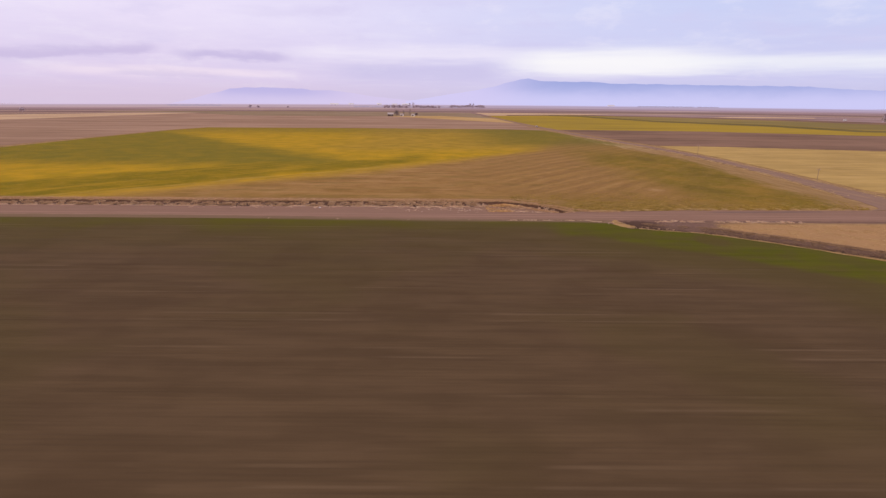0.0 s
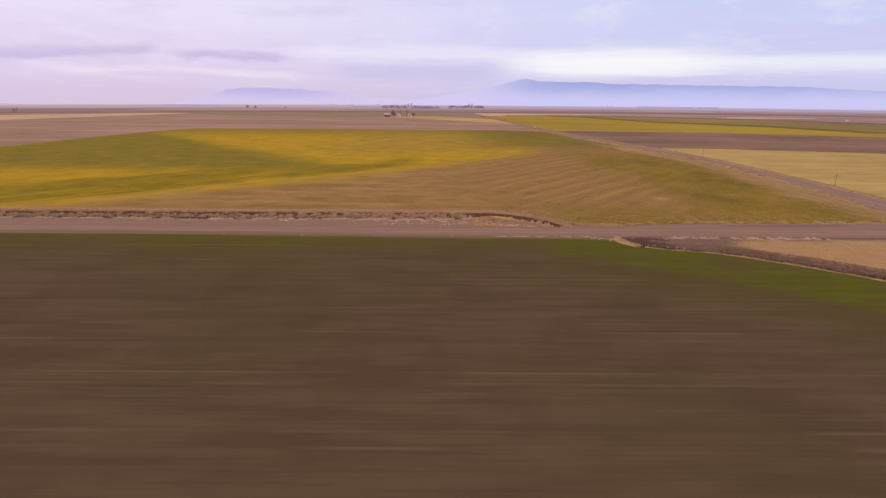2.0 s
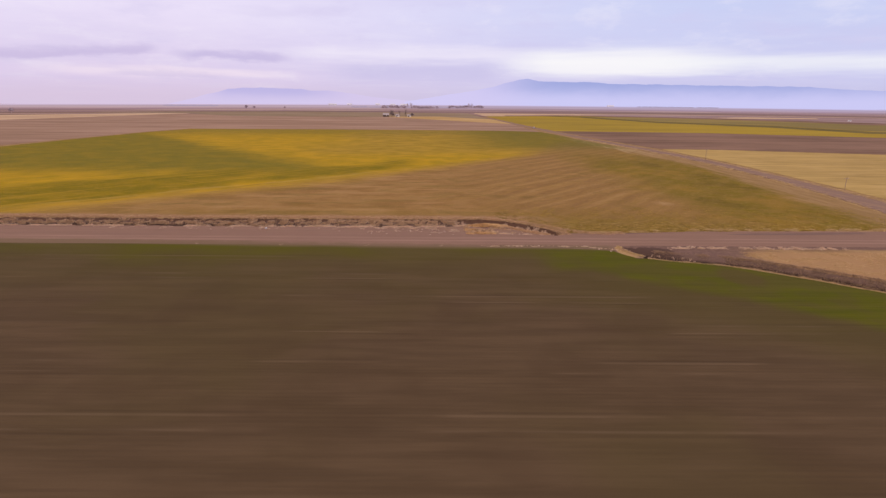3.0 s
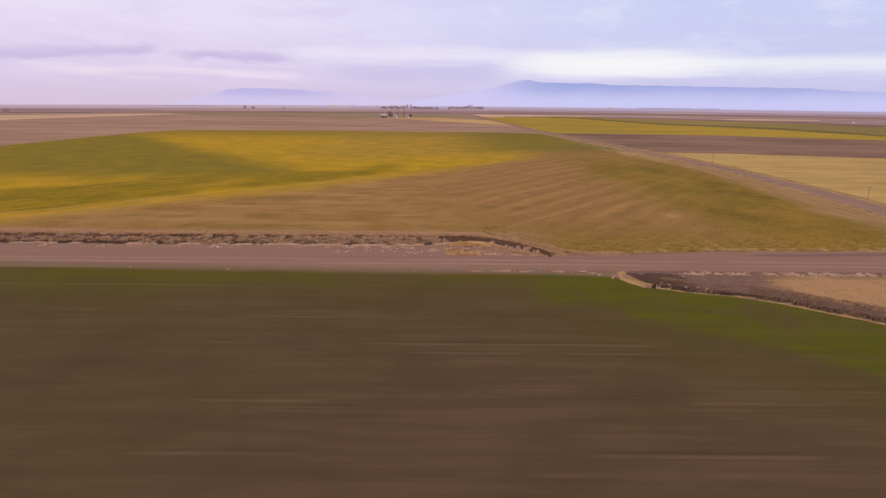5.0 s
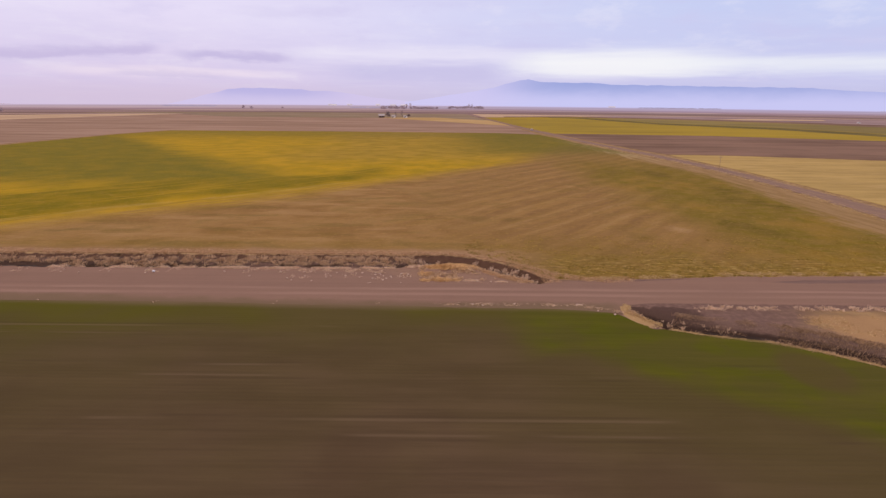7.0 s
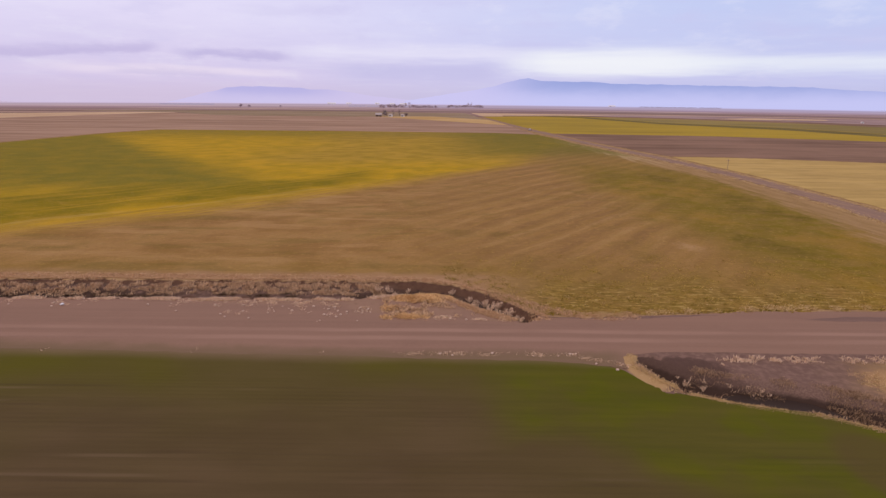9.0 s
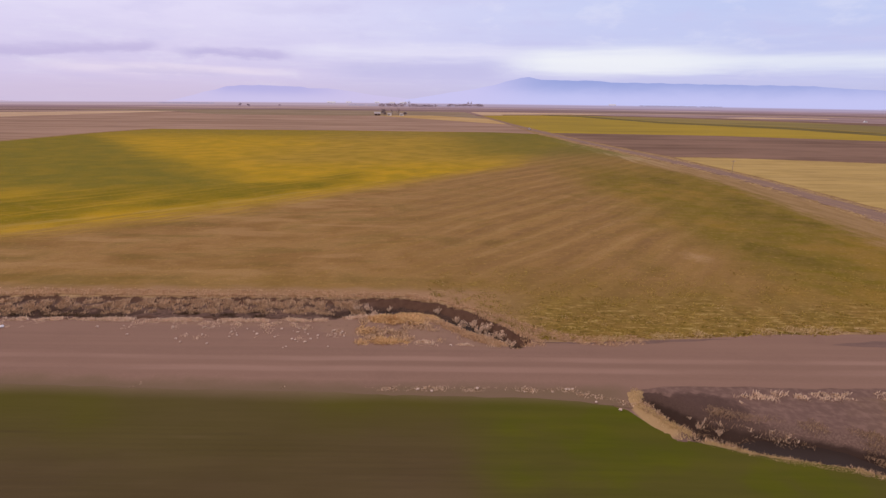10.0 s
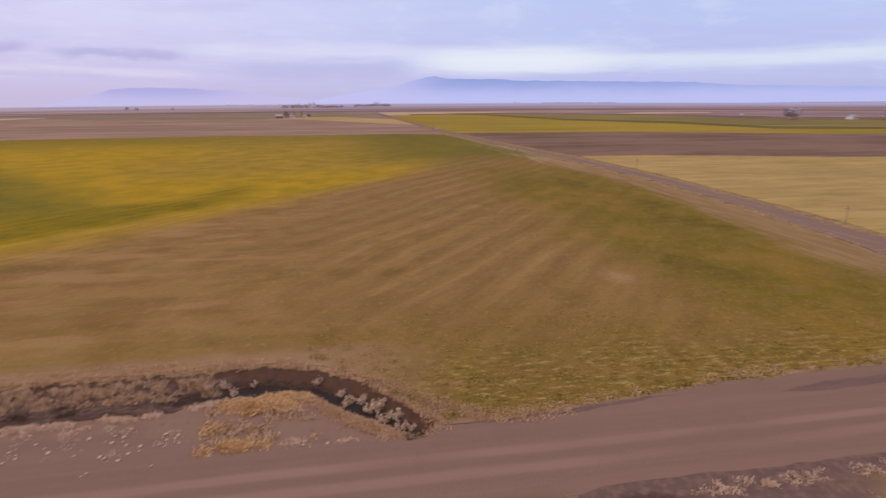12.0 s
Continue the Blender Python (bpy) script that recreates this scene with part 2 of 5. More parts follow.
def mat_seeded():
    m = Mat("seeded_soil")
    a, wide = m.noise(m.P, 0.06, 4), m.noise(m.P, 0.035, 3, 0.5)
    rows = m.noise(m.P, 1.0, 4, 0.6, (0.07, 0.62, 1))
    fine = m.noise(m.P, 1.0, 3, 0.6, (0.14, 5.0, 1))
    grit = m.noise(m.P, 6.0, 3)
    # damp brown soil, paler where the drill has dried it, olive where the first shoots stand
    col = m.mix(m.step(rows, 0.33, 0.70), (0.093, 0.060, 0.031), (0.119, 0.077, 0.040))
    col = m.mix(m.step(fine, 0.50, 0.72, 0, 0.18), col, (0.148, 0.098, 0.054))
    col = m.mix(m.step(wide, 0.46, 0.60, 0, 0.42), col, m.mix(rows, (0.080, 0.058, 0.021), (0.100, 0.074, 0.026)))
    col = m.mix(m.step(m.noise(m.P, 0.11, 3), 0.45, 0.68, 0, 0.35), col, (0.076, 0.047, 0.024))
    olive = m.step(m.f("MULTIPLY_ADD", a, 26, m.y), 84, 108, 0, 0.42)
    bank = m.lin(0.60, m.x, 0.80, m.y, -85.0)
    olive = m.f("MAXIMUM", olive, m.step(m.f("MULTIPLY_ADD", a, 30, bank), -18, 3, 0, 0.5))
    col = m.mix(olive, col, (0.092, 0.074, 0.018))
    # young corn: a thin band on the headland by the road, and a thick patch along the ditch
    thin = m.f("MULTIPLY", m.step(m.f("MULTIPLY_ADD", a, 18, m.y), 97, 107), m.step(wide, 0.40, 0.62, 0.25, 0.85))
    col = m.mix(thin, col, (0.098, 0.090, 0.008))
    spots = m.noise(m.P, 0.22, 3)
    south = m.f("ADD", m.f("MULTIPLY", m.f("MAXIMUM", m.x, 3.0), 0.78), m.f("ADD", m.y, m.f("MULTIPLY_ADD", a, 9, -94.4)))
    thick = m.f("MULTIPLY", m.step(south, -1.6, 2.4), m.step(m.f("MULTIPLY_ADD", spots, 4, m.x), -1.6, 3.0))
    thick = m.f("MULTIPLY", thick, m.step(spots, 0.34, 0.62, 1.0, 0.55))
    col = m.mix(m.f("MULTIPLY", thick, 0.96), col, m.mix(m.step(rows, 0.3, 0.7), (0.082, 0.088, 0.007), (0.106, 0.105, 0.008)))
    nx, ny = m.f("MULTIPLY", m.f("SUBTRACT", m.x, 20.2), 0.36), m.f("MULTIPLY", m.f("SUBTRACT", m.y, 85.6), 0.26)
    bald = m.f("ADD", m.lin(1, m.f("MULTIPLY", nx, nx), 1, m.f("MULTIPLY", ny, ny)), m.f("MULTIPLY", spots, 0.9))
    col = m.mix(m.step(bald, 1.6, 0.8, 0, 0.75), col, (0.098, 0.070, 0.024))
    # dusty fade into the road
    rim = m.f("MULTIPLY_ADD", m.f("MAXIMUM", m.f("MINIMUM", m.f("ADD", m.x, 12), 0.0), -60.0), 0.036, m.y)
    col = m.mix(m.step(m.f("MULTIPLY_ADD", a, 2.4, rim), 98.3, 100.9, 0, 0.95), col, (0.205, 0.138, 0.080))
    # wheel lines of the drill, in pairs
    k = m.f("PINGPONG", m.f("ADD", m.y, 0.55 - 78.2 + 75.0), 3.75)
    line = m.step(m.f("ABSOLUTE", m.f("SUBTRACT", k, 0.85)), 0.22, 0.05)
    line = m.f("MULTIPLY", line, m.step(m.noise(m.P, 1.0, 3, 0.5, (0.06, 0.12, 1)), 0.50, 0.62))
    col = m.mix(m.f("MULTIPLY", m.f("MULTIPLY", line, m.f("SUBTRACT", 1.0, thick)), 0.34), col, (0.19, 0.130, 0.074))
    rut = m.f("MULTIPLY", m.step(m.f("ABSOLUTE", m.f("SUBTRACT", k, 1.28)), 0.20, 0.05), m.step(rim, 97.0, 94.0))
    col = m.mix(m.f("MULTIPLY", rut, m.step(m.noise(m.P, 1.0, 3, 0.5, (0.07, 0.12, 1)), 0.50, 0.62, 0, 0.32)), col, (0.060, 0.038, 0.021))
    h = m.f("ADD", m.f("MULTIPLY", fine, 0.7), m.f("MULTIPLY", grit, 0.5))
    return m.done(col, 0.95, h, 0.05)


def mat_crop():
    m = Mat("ripening_crop")
    warp = m.f("MULTIPLY_ADD", m.noise(m.P, 0.03, 2), 5, -2.5)
    n = m.f("ADD", m.lin(0.78, m.x, -0.62, m.y), warp)
    d = m.lin(0.62, m.x, 0.78, m.y)
    s = m.lin(0.78, m.x, 0.62, m.y)
    a, b = m.noise(m.P, 0.022, 4), m.noise(m.P, 0.11, 4)
    swath = m.noise(m.combine(n, m.f("MULTIPLY", d, 0.08)), 0.34, 3, 0.6)
    drift = m.noise(m.combine(n, m.f("MULTIPLY", d, 0.12)), 0.22, 3, 0.55)
    comb = m.f("ABSOLUTE", m.f("SUBTRACT", m.f("FRACT", m.f("MULTIPLY_ADD", drift, 0.5, m.f("DIVIDE", n, 6.0))), 0.5))
    thin = m.noise(m.combine(n, m.f("MULTIPLY", d, 0.07)), 0.9, 4, 0.65)
    lines = m.noise(m.combine(n, m.f("MULTIPLY", d, 0.03)), 0.55, 3, 0.6)
    grit = m.noise(m.P, 1.3, 4, 0.65)
    patch = m.noise(m.P, 1.0, 4, 0.62, (0.22, 0.42, 1))
    leaf = m.noise(m.P, 5.0, 3, 0.6)
    wob = m.f("MULTIPLY_ADD", a, 40, -20)
    # yellow flowering half
    yel = m.mix(m.step(b, 0.35, 0.65), (0.375, 0.248, 0.010), (0.52, 0.312, 0.013))
    yel = m.mix(m.step(m.f("ADD", m.y, wob), 330, 430), yel, (0.245, 0.180, 0.020))
    sw = m.f("ADD", s, m.f("MULTIPLY", wob, 0.5))
    green = m.f("MULTIPLY", m.step(sw, 92, 70), m.step(m.f("ADD", m.y, m.f("MULTIPLY", wob, 0.7)), 165, 200))
    yel = m.mix(m.f("MULTIPLY", green, m.step(b, 0.3, 0.65, 1.0, 0.8)), yel, (0.176, 0.150, 0.018))
    bare = m.f("MULTIPLY_ADD", green, -0.75, 1.0)
    # dull tan-olive towards the far side, then two green bands before the yellow seam
    dull = m.f("MULTIPLY", m.step(m.f("ADD", m.x, wob), -95, -45), m.step(m.f("ADD", m.y, wob), 225, 265))
    yel = m.mix(m.f("MULTIPLY", dull, 0.45), yel, m.mix(m.step(b, 0.35, 0.65), (0.235, 0.162, 0.034), (0.34, 0.225, 0.060)))
    nn = m.f("MULTIPLY_ADD", m.f("MAXIMUM", m.f("SUBTRACT", -40, m.x), 0.0), 0.22, m.f("MULTIPLY_ADD", thin, 10, m.f("SUBTRACT", n, 5)))
    low_a = m.f("MULTIPLY", m.f("MULTIPLY", m.step(nn, -174, -164), m.step(nn, -139, -144)), m.step(m.x, -60, -76))
    low_b = m.f("MULTIPLY", m.f("MULTIPLY", m.step(nn, -163, -155), m.step(nn, -141, -147)), m.f("MULTIPLY", m.step(m.x, -72, -56), m.step(m.x, -18, -34)))
    yel = m.mix(m.f("MULTIPLY", m.f("MAXIMUM", low_a, m.f("MULTIPLY", low_b, 0.95)), m.step(b, 0.3, 0.62, 0.95, 0.7)), yel, (0.178, 0.142, 0.006))
    yel = m.mix(m.step(thin, 0.50, 0.66, 0, 0.5), yel, (0.215, 0.155, 0.012))
    yel = m.mix(m.f("MULTIPLY", bare, m.step(lines, 0.52, 0.62, 0, 0.42)), yel, (0.47, 0.285, 0.025))
    yel = m.mix(m.f("MULTIPLY", bare, m.step(patch, 0.5, 0.7, 0, 0.4)), yel, (0.42, 0.25, 0.035))
    # mown half: swaths, a pale ridge every six metres with dark soil beside it
    brn = m.mix(m.step(swath, 0.36, 0.64), (0.262, 0.148, 0.050), (0.330, 0.190, 0.062))
    bits = m.noise(m.combine(n, m.f("MULTIPLY", d, 0.25)), 0.8, 4, 0.65)
    ridge_line = m.f("MULTIPLY", m.step(comb, 0.20, 0.03), m.step(bits, 0.36, 0.60))
    worked = m.f("MULTIPLY", m.step(m.f("ADD", m.y, wob), 125, 142, 0.35, 1.0), m.step(n, -50, -68, 0.45, 1.0))
    brn = m.mix(m.f("MULTIPLY", m.f("MULTIPLY", ridge_line, worked), 0.42), brn, (0.45, 0.285, 0.11))
    furrow = m.f("MULTIPLY", m.step(comb, 0.24, 0.44), m.step(bits, 0.66, 0.42))
    brn = m.mix(m.f("MULTIPLY", m.f("MULTIPLY", furrow, worked), 0.50), brn, (0.190, 0.105, 0.040))
    calm = m.step(m.f("ADD", m.x, wob), 6, -22, 0.12, 0.92)
    brn = m.mix(calm, brn, m.mix(m.step(b, 0.35, 0.65), (0.275, 0.150, 0.048), (0.385, 0.225, 0.080)))
    brn = m.mix(m.step(thin, 0.45, 0.72, 0, 0.35), brn, (0.285, 0.175, 0.034))
    brn = m.mix(m.step(patch, 0.5, 0.7, 0, 0.4), brn, (0.37, 0.21, 0.075))
    brn = m.mix(m.step(b, 0.52, 0.70, 0, 0.45), brn, (0.175, 0.112, 0.026))
    flow = m.noise(m.P, 1.0, 5, 0.6, (0.05, 0.20, 1))
    brn = m.mix(m.f("MULTIPLY", calm, m.step(flow, 0.52, 0.66, 0, 0.5)), brn, (0.175, 0.118, 0.028))
    brn = m.mix(m.f("MULTIPLY", calm, m.step(flow, 0.47, 0.36, 0, 0.6)), brn, (0.42, 0.250, 0.098))
    olive = m.f("MULTIPLY", m.step(m.f("ADD", m.x, m.f("MULTIPLY_ADD", b, 14, m.f("MULTIPLY", wob, 0.5))), 30, 50), m.step(m.f("ADD", m.y, wob), 300, 200))
    olive = m.f("MAXIMUM", olive, m.step(m.f("MULTIPLY_ADD", b, 20, m.y), 142, 122, 0, 0.6))
    mottle = m.noise(m.P, 1.0, 4, 0.6, (0.075, 0.04, 1))
    lush = m.mix(m.step(mottle, 0.50, 0.64, 0, 0.8), m.mix(m.step(mottle, 0.46, 0.36), (0.188, 0.138, 0.011), (0.135, 0.104, 0.008)), (0.285, 0.175, 0.022))
    brn = m.mix(m.f("MULTIPLY", olive, m.step(patch, 0.3, 0.62, 0.95, 0.6)), brn, lush)
    edge = m.f("ADD", m.f("MULTIPLY_ADD", m.f("MAXIMUM", m.f("SUBTRACT", -40, m.x), 0.0), 0.22, n), m.f("MULTIPLY", m.step(m.y, 235, 330), 26))
    edge = m.f("ADD", edge, m.f("MULTIPLY_ADD", thin, 16, m.f("MULTIPLY", wob, 0.12)))
    col = m.mix(m.step(edge, -136, -120), yel, brn)
    # a pale wheel line along the change of crop
    col = m.mix(m.f("MULTIPLY", m.step(m.f("ABSOLUTE", m.f("ADD", nn, 141.5)), 0.8, 0.2), m.step(m.x, -5, -45, 0, 0.35)), col, (0.50, 0.34, 0.11))
    # tan verge along the side road, streaked lengthwise
    streak = m.noise(m.P, 1.0, 4, 0.6, (0.55, 0.06, 1))
    rise = m.f("MINIMUM", m.f("MULTIPLY_ADD", m.f("SUBTRACT", m.y, 118), 0.115, 66.0), m.f("MULTIPLY_ADD", m.f("MAXIMUM", m.f("SUBTRACT", m.y, 215), 0.0), -0.085, 75.5))
    east = m.f("ADD", m.f("SUBTRACT", m.x, rise), m.lin(9, streak, 6, patch, -7.5))
    col = m.mix(m.f("MULTIPLY", m.step(east, -9.5, -3.5, 0, 0.9), m.step(m.y, 400, 330)), col, m.mix(m.step(streak, 0.40, 0.62), m.mix(m.step(m.y, 230, 290), (0.31, 0.192, 0.080), (0.36, 0.24, 0.11)), m.mix(m.step(m.y, 230, 290), (0.375, 0.235, 0.108), (0.52, 0.365, 0.19))))
    # lush far corner
    far = m.f("MULTIPLY", m.step(m.f("ADD", m.y, wob), 255, 300), m.step(m.f("ADD", m.x, wob), -22, 34))
    col = m.mix(m.f("MULTIPLY", far, m.step(thin, 0.40, 0.62, 0.95, 0.55)), col, (0.158, 0.136, 0.020))
    # pale worn patch and bleached spots
    ex, ey = m.f("SUBTRACT", m.x, 30.5), m.f("MULTIPLY", m.f("SUBTRACT", m.y, 135), 0.7)
    r = m.f("ADD", m.f("SQRT", m.lin(1, m.f("MULTIPLY", ex, ex), 1, m.f("MULTIPLY", ey, ey))), m.f("MULTIPLY", grit, 5))
    col = m.mix(m.step(r, 5.2, 2.4, 0, 0.55), col, (0.48, 0.30, 0.14))
    col = m.mix(m.step(grit, 0.52, 0.78, 0, 0.55), col, (0.46, 0.30, 0.085))
    col = m.mix(m.step(leaf, 0.46, 0.25, 0, 0.65), col, (0.12, 0.074, 0.016))
    # bitten rows along the road's edge
    rim = m.noise(m.P, 1.0, 5, 0.7, (0.8, 1.7, 1))
    by = m.f("MULTIPLY_ADD", b, 10, m.y)
    near = m.f("MULTIPLY", m.step(by, 127, 117), m.step(m.x, -6, 2))
    col = m.mix(m.f("MULTIPLY", near, m.step(rim, 0.52, 0.66, 0, 0.85)), col, (0.48, 0.34, 0.115))
    col = m.mix(m.f("MULTIPLY", near, m.step(rim, 0.47, 0.34, 0, 0.85)), col, (0.115, 0.078, 0.012))
    # bare strip beside the ditch
    col = m.mix(m.f("MULTIPLY", m.step(m.x, 8, -4), m.step(m.f("ADD", m.y, m.f("MULTIPLY", patch, 5)), 125.0, 121.3, 0, 0.8)), col, (0.38, 0.225, 0.120))
    return m.done(col, 0.95, m.f("ADD", leaf, grit), 0.15, 0.8)


def mat_gravel(name, base, pale, tracks):
    m = Mat(name)
    along = m.noise(m.P, 1.0, 4, 0.6, (0.03, 0.8, 1) if tracks else (0.8, 0.03, 1))
    a, grit = m.noise(m.P, 0.3, 4), m.noise(m.P, 14, 3, 0.7)
    col = m.mix(m.step(along, 0.35, 0.65), base, tuple(v * 0.91 for v in base))
    col = m.mix(m.step(a, 0.5, 0.75, 0, 0.4), col, tuple(v * 0.84 for v in base))
    if tracks:
        breaks = m.step(m.noise(m.P, 1.0, 3, 0.5, (0.06, 0.2, 1)), 0.35, 0.6, 0.25, 1.0)
        for where, half, amount in ((104.15, 0.6, 0.42), (102.45, 0.65, 0.38)):
            wav = m.f("MULTIPLY_ADD", m.noise(m.P, 0.05, 2), 0.9, m.f("SUBTRACT", m.y, where + 0.45))
            line = m.step(m.f("ABSOLUTE", wav), half, half * 0.25)
            col = m.mix(m.f("MULTIPLY", m.f("MULTIPLY", line, breaks), amount), col, pale)
    col = m.mix(m.step(grit, 0.45, 0.75, 0, 0.35), col, pale)
    if tracks:
        # grass and dirt creep in from the crop side
        rim = m.f("MULTIPLY_ADD", m.f("MAXIMUM", m.f("MINIMUM", m.f("ADD", m.x, 12), 0.0), -60.0), 0.036, m.y)
        col = m.mix(m.step(m.f("MULTIPLY_ADD", a, 2.6, m.f("MULTIPLY_ADD", grit, 0.8, rim)), 102.7, 100.9, 0, m.step(m.x, 11, 8, 0.0, 0.65)), col, (0.165, 0.118, 0.060))
    else:
        tan = m.noise(m.P, 1.0, 4, 0.6, (0.7, 0.05, 1))
        col = m.mix(m.step(tan, 0.52, 0.66, 0, 0.6), col, (0.36, 0.235, 0.13))
    return m.done(col, 0.92, grit, 0.02)


def mat_field(name, dark, light, size=0.02, rows=(0.004, 0.2), spots=None):
    m = Mat(name)
    a = m.noise(m.P, size, 4)
    r = m.noise(m.P, 1.0, 5, 0.65, (rows[0], rows[1], 1))
    f = m.noise(m.P, 1.0, 4, 0.65, (rows[0] * 7, rows[1] * 2.5, 1))
    g = m.noise(m.P, 0.9, 4, 0.65)
    fac = m.lin(0.5, a, 0.5, r)
    col = m.mix(m.step(fac, 0.40, 0.60), dark, light)
    col = m.mix(m.step(f, 0.50, 0.68, 0, 0.6), col, spots or light)
    col = m.mix(m.step(f, 0.48, 0.34, 0, 0.5), col, tuple(v * 0.78 for v in dark))
    col = m.mix(m.step(g, 0.5, 0.8, 0, 0.4), col, spots or light)
    return m.done(col, 0.95, g, 0.1)


def mat_haze(name):
    """A glowing backdrop of distant country, banded by its fields, haze painted in."""
    m = Mat(name)
    r = m.f("SQRT", m.lin(1, m.f("MULTIPLY", m.x, m.x), 1, m.f("MULTIPLY", m.y, m.y)))
    v = m.combine(m.f("MULTIPLY", m.x, 0.0011), m.f("MULTIPLY", m.f("LOGARITHM", r, 2.0), 6.5))
    k, k2 = m.noise(v, 1.0, 1, 0.4), m.noise(v, 2.3, 2, 0.5)
    col = m.mix(m.step(k, 0.40, 0.44), (0.20, 0.135, 0.075), (0.23, 0.14, 0.12))
    col = m.mix(m.step(k, 0.54, 0.57), col, (0.40, 0.28, 0.19))
    col = m.mix(m.step(k2, 0.56, 0.60, 0, 0.75), col, (0.17, 0.105, 0.095))
    col = m.mix(m.step(k2, 0.34, 0.31, 0, 0.8), col, (0.46, 0.34, 0.25))
    # painted haze: colour greys and glow grows with distance
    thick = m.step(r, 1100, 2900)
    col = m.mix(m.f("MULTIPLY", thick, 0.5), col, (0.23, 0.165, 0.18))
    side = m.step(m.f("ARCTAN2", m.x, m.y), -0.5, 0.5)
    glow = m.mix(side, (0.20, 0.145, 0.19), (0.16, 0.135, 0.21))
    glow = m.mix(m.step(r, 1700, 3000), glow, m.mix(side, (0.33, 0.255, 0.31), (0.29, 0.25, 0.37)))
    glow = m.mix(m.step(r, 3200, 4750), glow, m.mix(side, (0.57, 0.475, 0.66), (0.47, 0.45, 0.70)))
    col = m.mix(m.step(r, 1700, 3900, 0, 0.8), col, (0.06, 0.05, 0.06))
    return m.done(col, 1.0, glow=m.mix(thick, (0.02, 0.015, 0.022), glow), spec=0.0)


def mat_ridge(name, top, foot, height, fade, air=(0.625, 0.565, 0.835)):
    """A skyline, its haze painted as glow: paler towards its foot and ends."""
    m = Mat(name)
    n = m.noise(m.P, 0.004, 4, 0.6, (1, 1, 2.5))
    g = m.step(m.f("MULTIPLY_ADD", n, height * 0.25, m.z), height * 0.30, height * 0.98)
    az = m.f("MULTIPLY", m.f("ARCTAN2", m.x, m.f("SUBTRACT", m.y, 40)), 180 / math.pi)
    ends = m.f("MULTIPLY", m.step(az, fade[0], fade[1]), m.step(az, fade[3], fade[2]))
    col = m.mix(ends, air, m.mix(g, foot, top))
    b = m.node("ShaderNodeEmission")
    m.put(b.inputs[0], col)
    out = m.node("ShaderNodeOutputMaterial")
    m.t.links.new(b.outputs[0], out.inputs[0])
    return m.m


M_GROUND, M_SEED, M_CROP = mat_ground(), mat_seeded(), mat_crop()
M_ROAD = mat_gravel("gravel", (0.268, 0.161, 0.110), (0.40, 0.250, 0.18), True)
M_ROAD2 = mat_gravel("gravel_dark", (0.275, 0.175, 0.122), (0.35, 0.23, 0.165), False)
M_GOLD = mat_field("stubble_gold", (0.385, 0.26, 0.085), (0.49, 0.335, 0.11), 0.03, (0.01, 0.12), (0.52, 0.36, 0.14))
M_FALLOW = mat_field("fallow_soil", (0.168, 0.100, 0.063), (0.268, 0.162, 0.105), 0.015, (0.003, 0.06))
M_MAUVE = mat_field("ploughed_soil", (0.29, 0.180, 0.112), (0.39, 0.250, 0.165), 0.008, (0.002, 0.03))
M_OLIVE = mat_field("olive_crop", (0.29, 0.205, 0.030), (0.39, 0.270, 0.030), 0.006, (0.0012, 0.017))
M_DARKGREEN = mat_field("dark_green_crop", (0.135, 0.105, 0.035), (0.175, 0.135, 0.042), 0.006, (0.0012, 0.017))
M_MIDGREEN = mat_field("mid_green_crop", (0.215, 0.165, 0.055), (0.29, 0.215, 0.065), 0.006, (0.0012, 0.017))
M_ORANGE = mat_field("ripe_stubble", (0.45, 0.285, 0.10), (0.54, 0.36, 0.155), 0.01, (0.003, 0.04))
M_TAN = mat_field("pale_stubble", (0.48, 0.32, 0.185), (0.58, 0.41, 0.25), 0.01, (0.003, 0.04))
# far fallow and dull crop: distance haze mixed into the base colours
M_HAZEFALLOW = mat_field("hazed_fallow", (0.25, 0.165, 0.145), (0.36, 0.25, 0.225), 0.006, (0.0015, 0.012))
M_DULL = mat_field("dull_crop", (0.25, 0.18, 0.10), (0.31, 0.225, 0.14), 0.008, (0.002, 0.02))
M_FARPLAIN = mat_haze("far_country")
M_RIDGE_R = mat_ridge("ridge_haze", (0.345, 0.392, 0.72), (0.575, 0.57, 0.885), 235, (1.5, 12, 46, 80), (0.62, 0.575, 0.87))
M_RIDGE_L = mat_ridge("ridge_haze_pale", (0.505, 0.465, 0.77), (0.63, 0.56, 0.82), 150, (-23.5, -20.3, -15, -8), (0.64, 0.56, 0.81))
# distant tree belts: haze painted as a flat glow
M_BELT = mat_ridge("belt_haze", (0.33, 0.275, 0.40), (0.38, 0.315, 0.43), 20, (-90, -80, 80, 90))
M_DULLGRASS = tufts("dull_blades", (0.25, 0.155, 0.09), (0.47, 0.31, 0.19))
M_STRAW = tufts("straw_blades", (0.42, 0.28, 0.12), (0.70, 0.50, 0.25))
M_DRY = tufts("dry_blades", (0.36, 0.228, 0.132), (0.76, 0.515, 0.31))
M_VERGE = tufts("tan_blades", (0.42, 0.26, 0.14), (0.72, 0.47, 0.27))
M_PALE = tufts("bleached_blades", (0.56, 0.385, 0.25), (0.86, 0.63, 0.44))
M_GOLDSTRAW = tufts("golden_straw", (0.46, 0.27, 0.105), (0.84, 0.55, 0.27))
M_LEAF = tufts("crop_blades", (0.20, 0.14, 0.02), (0.52, 0.355, 0.09))
M_SHOOT = tufts("green_blades", (0.14, 0.13, 0.012), (0.19, 0.17, 0.02))
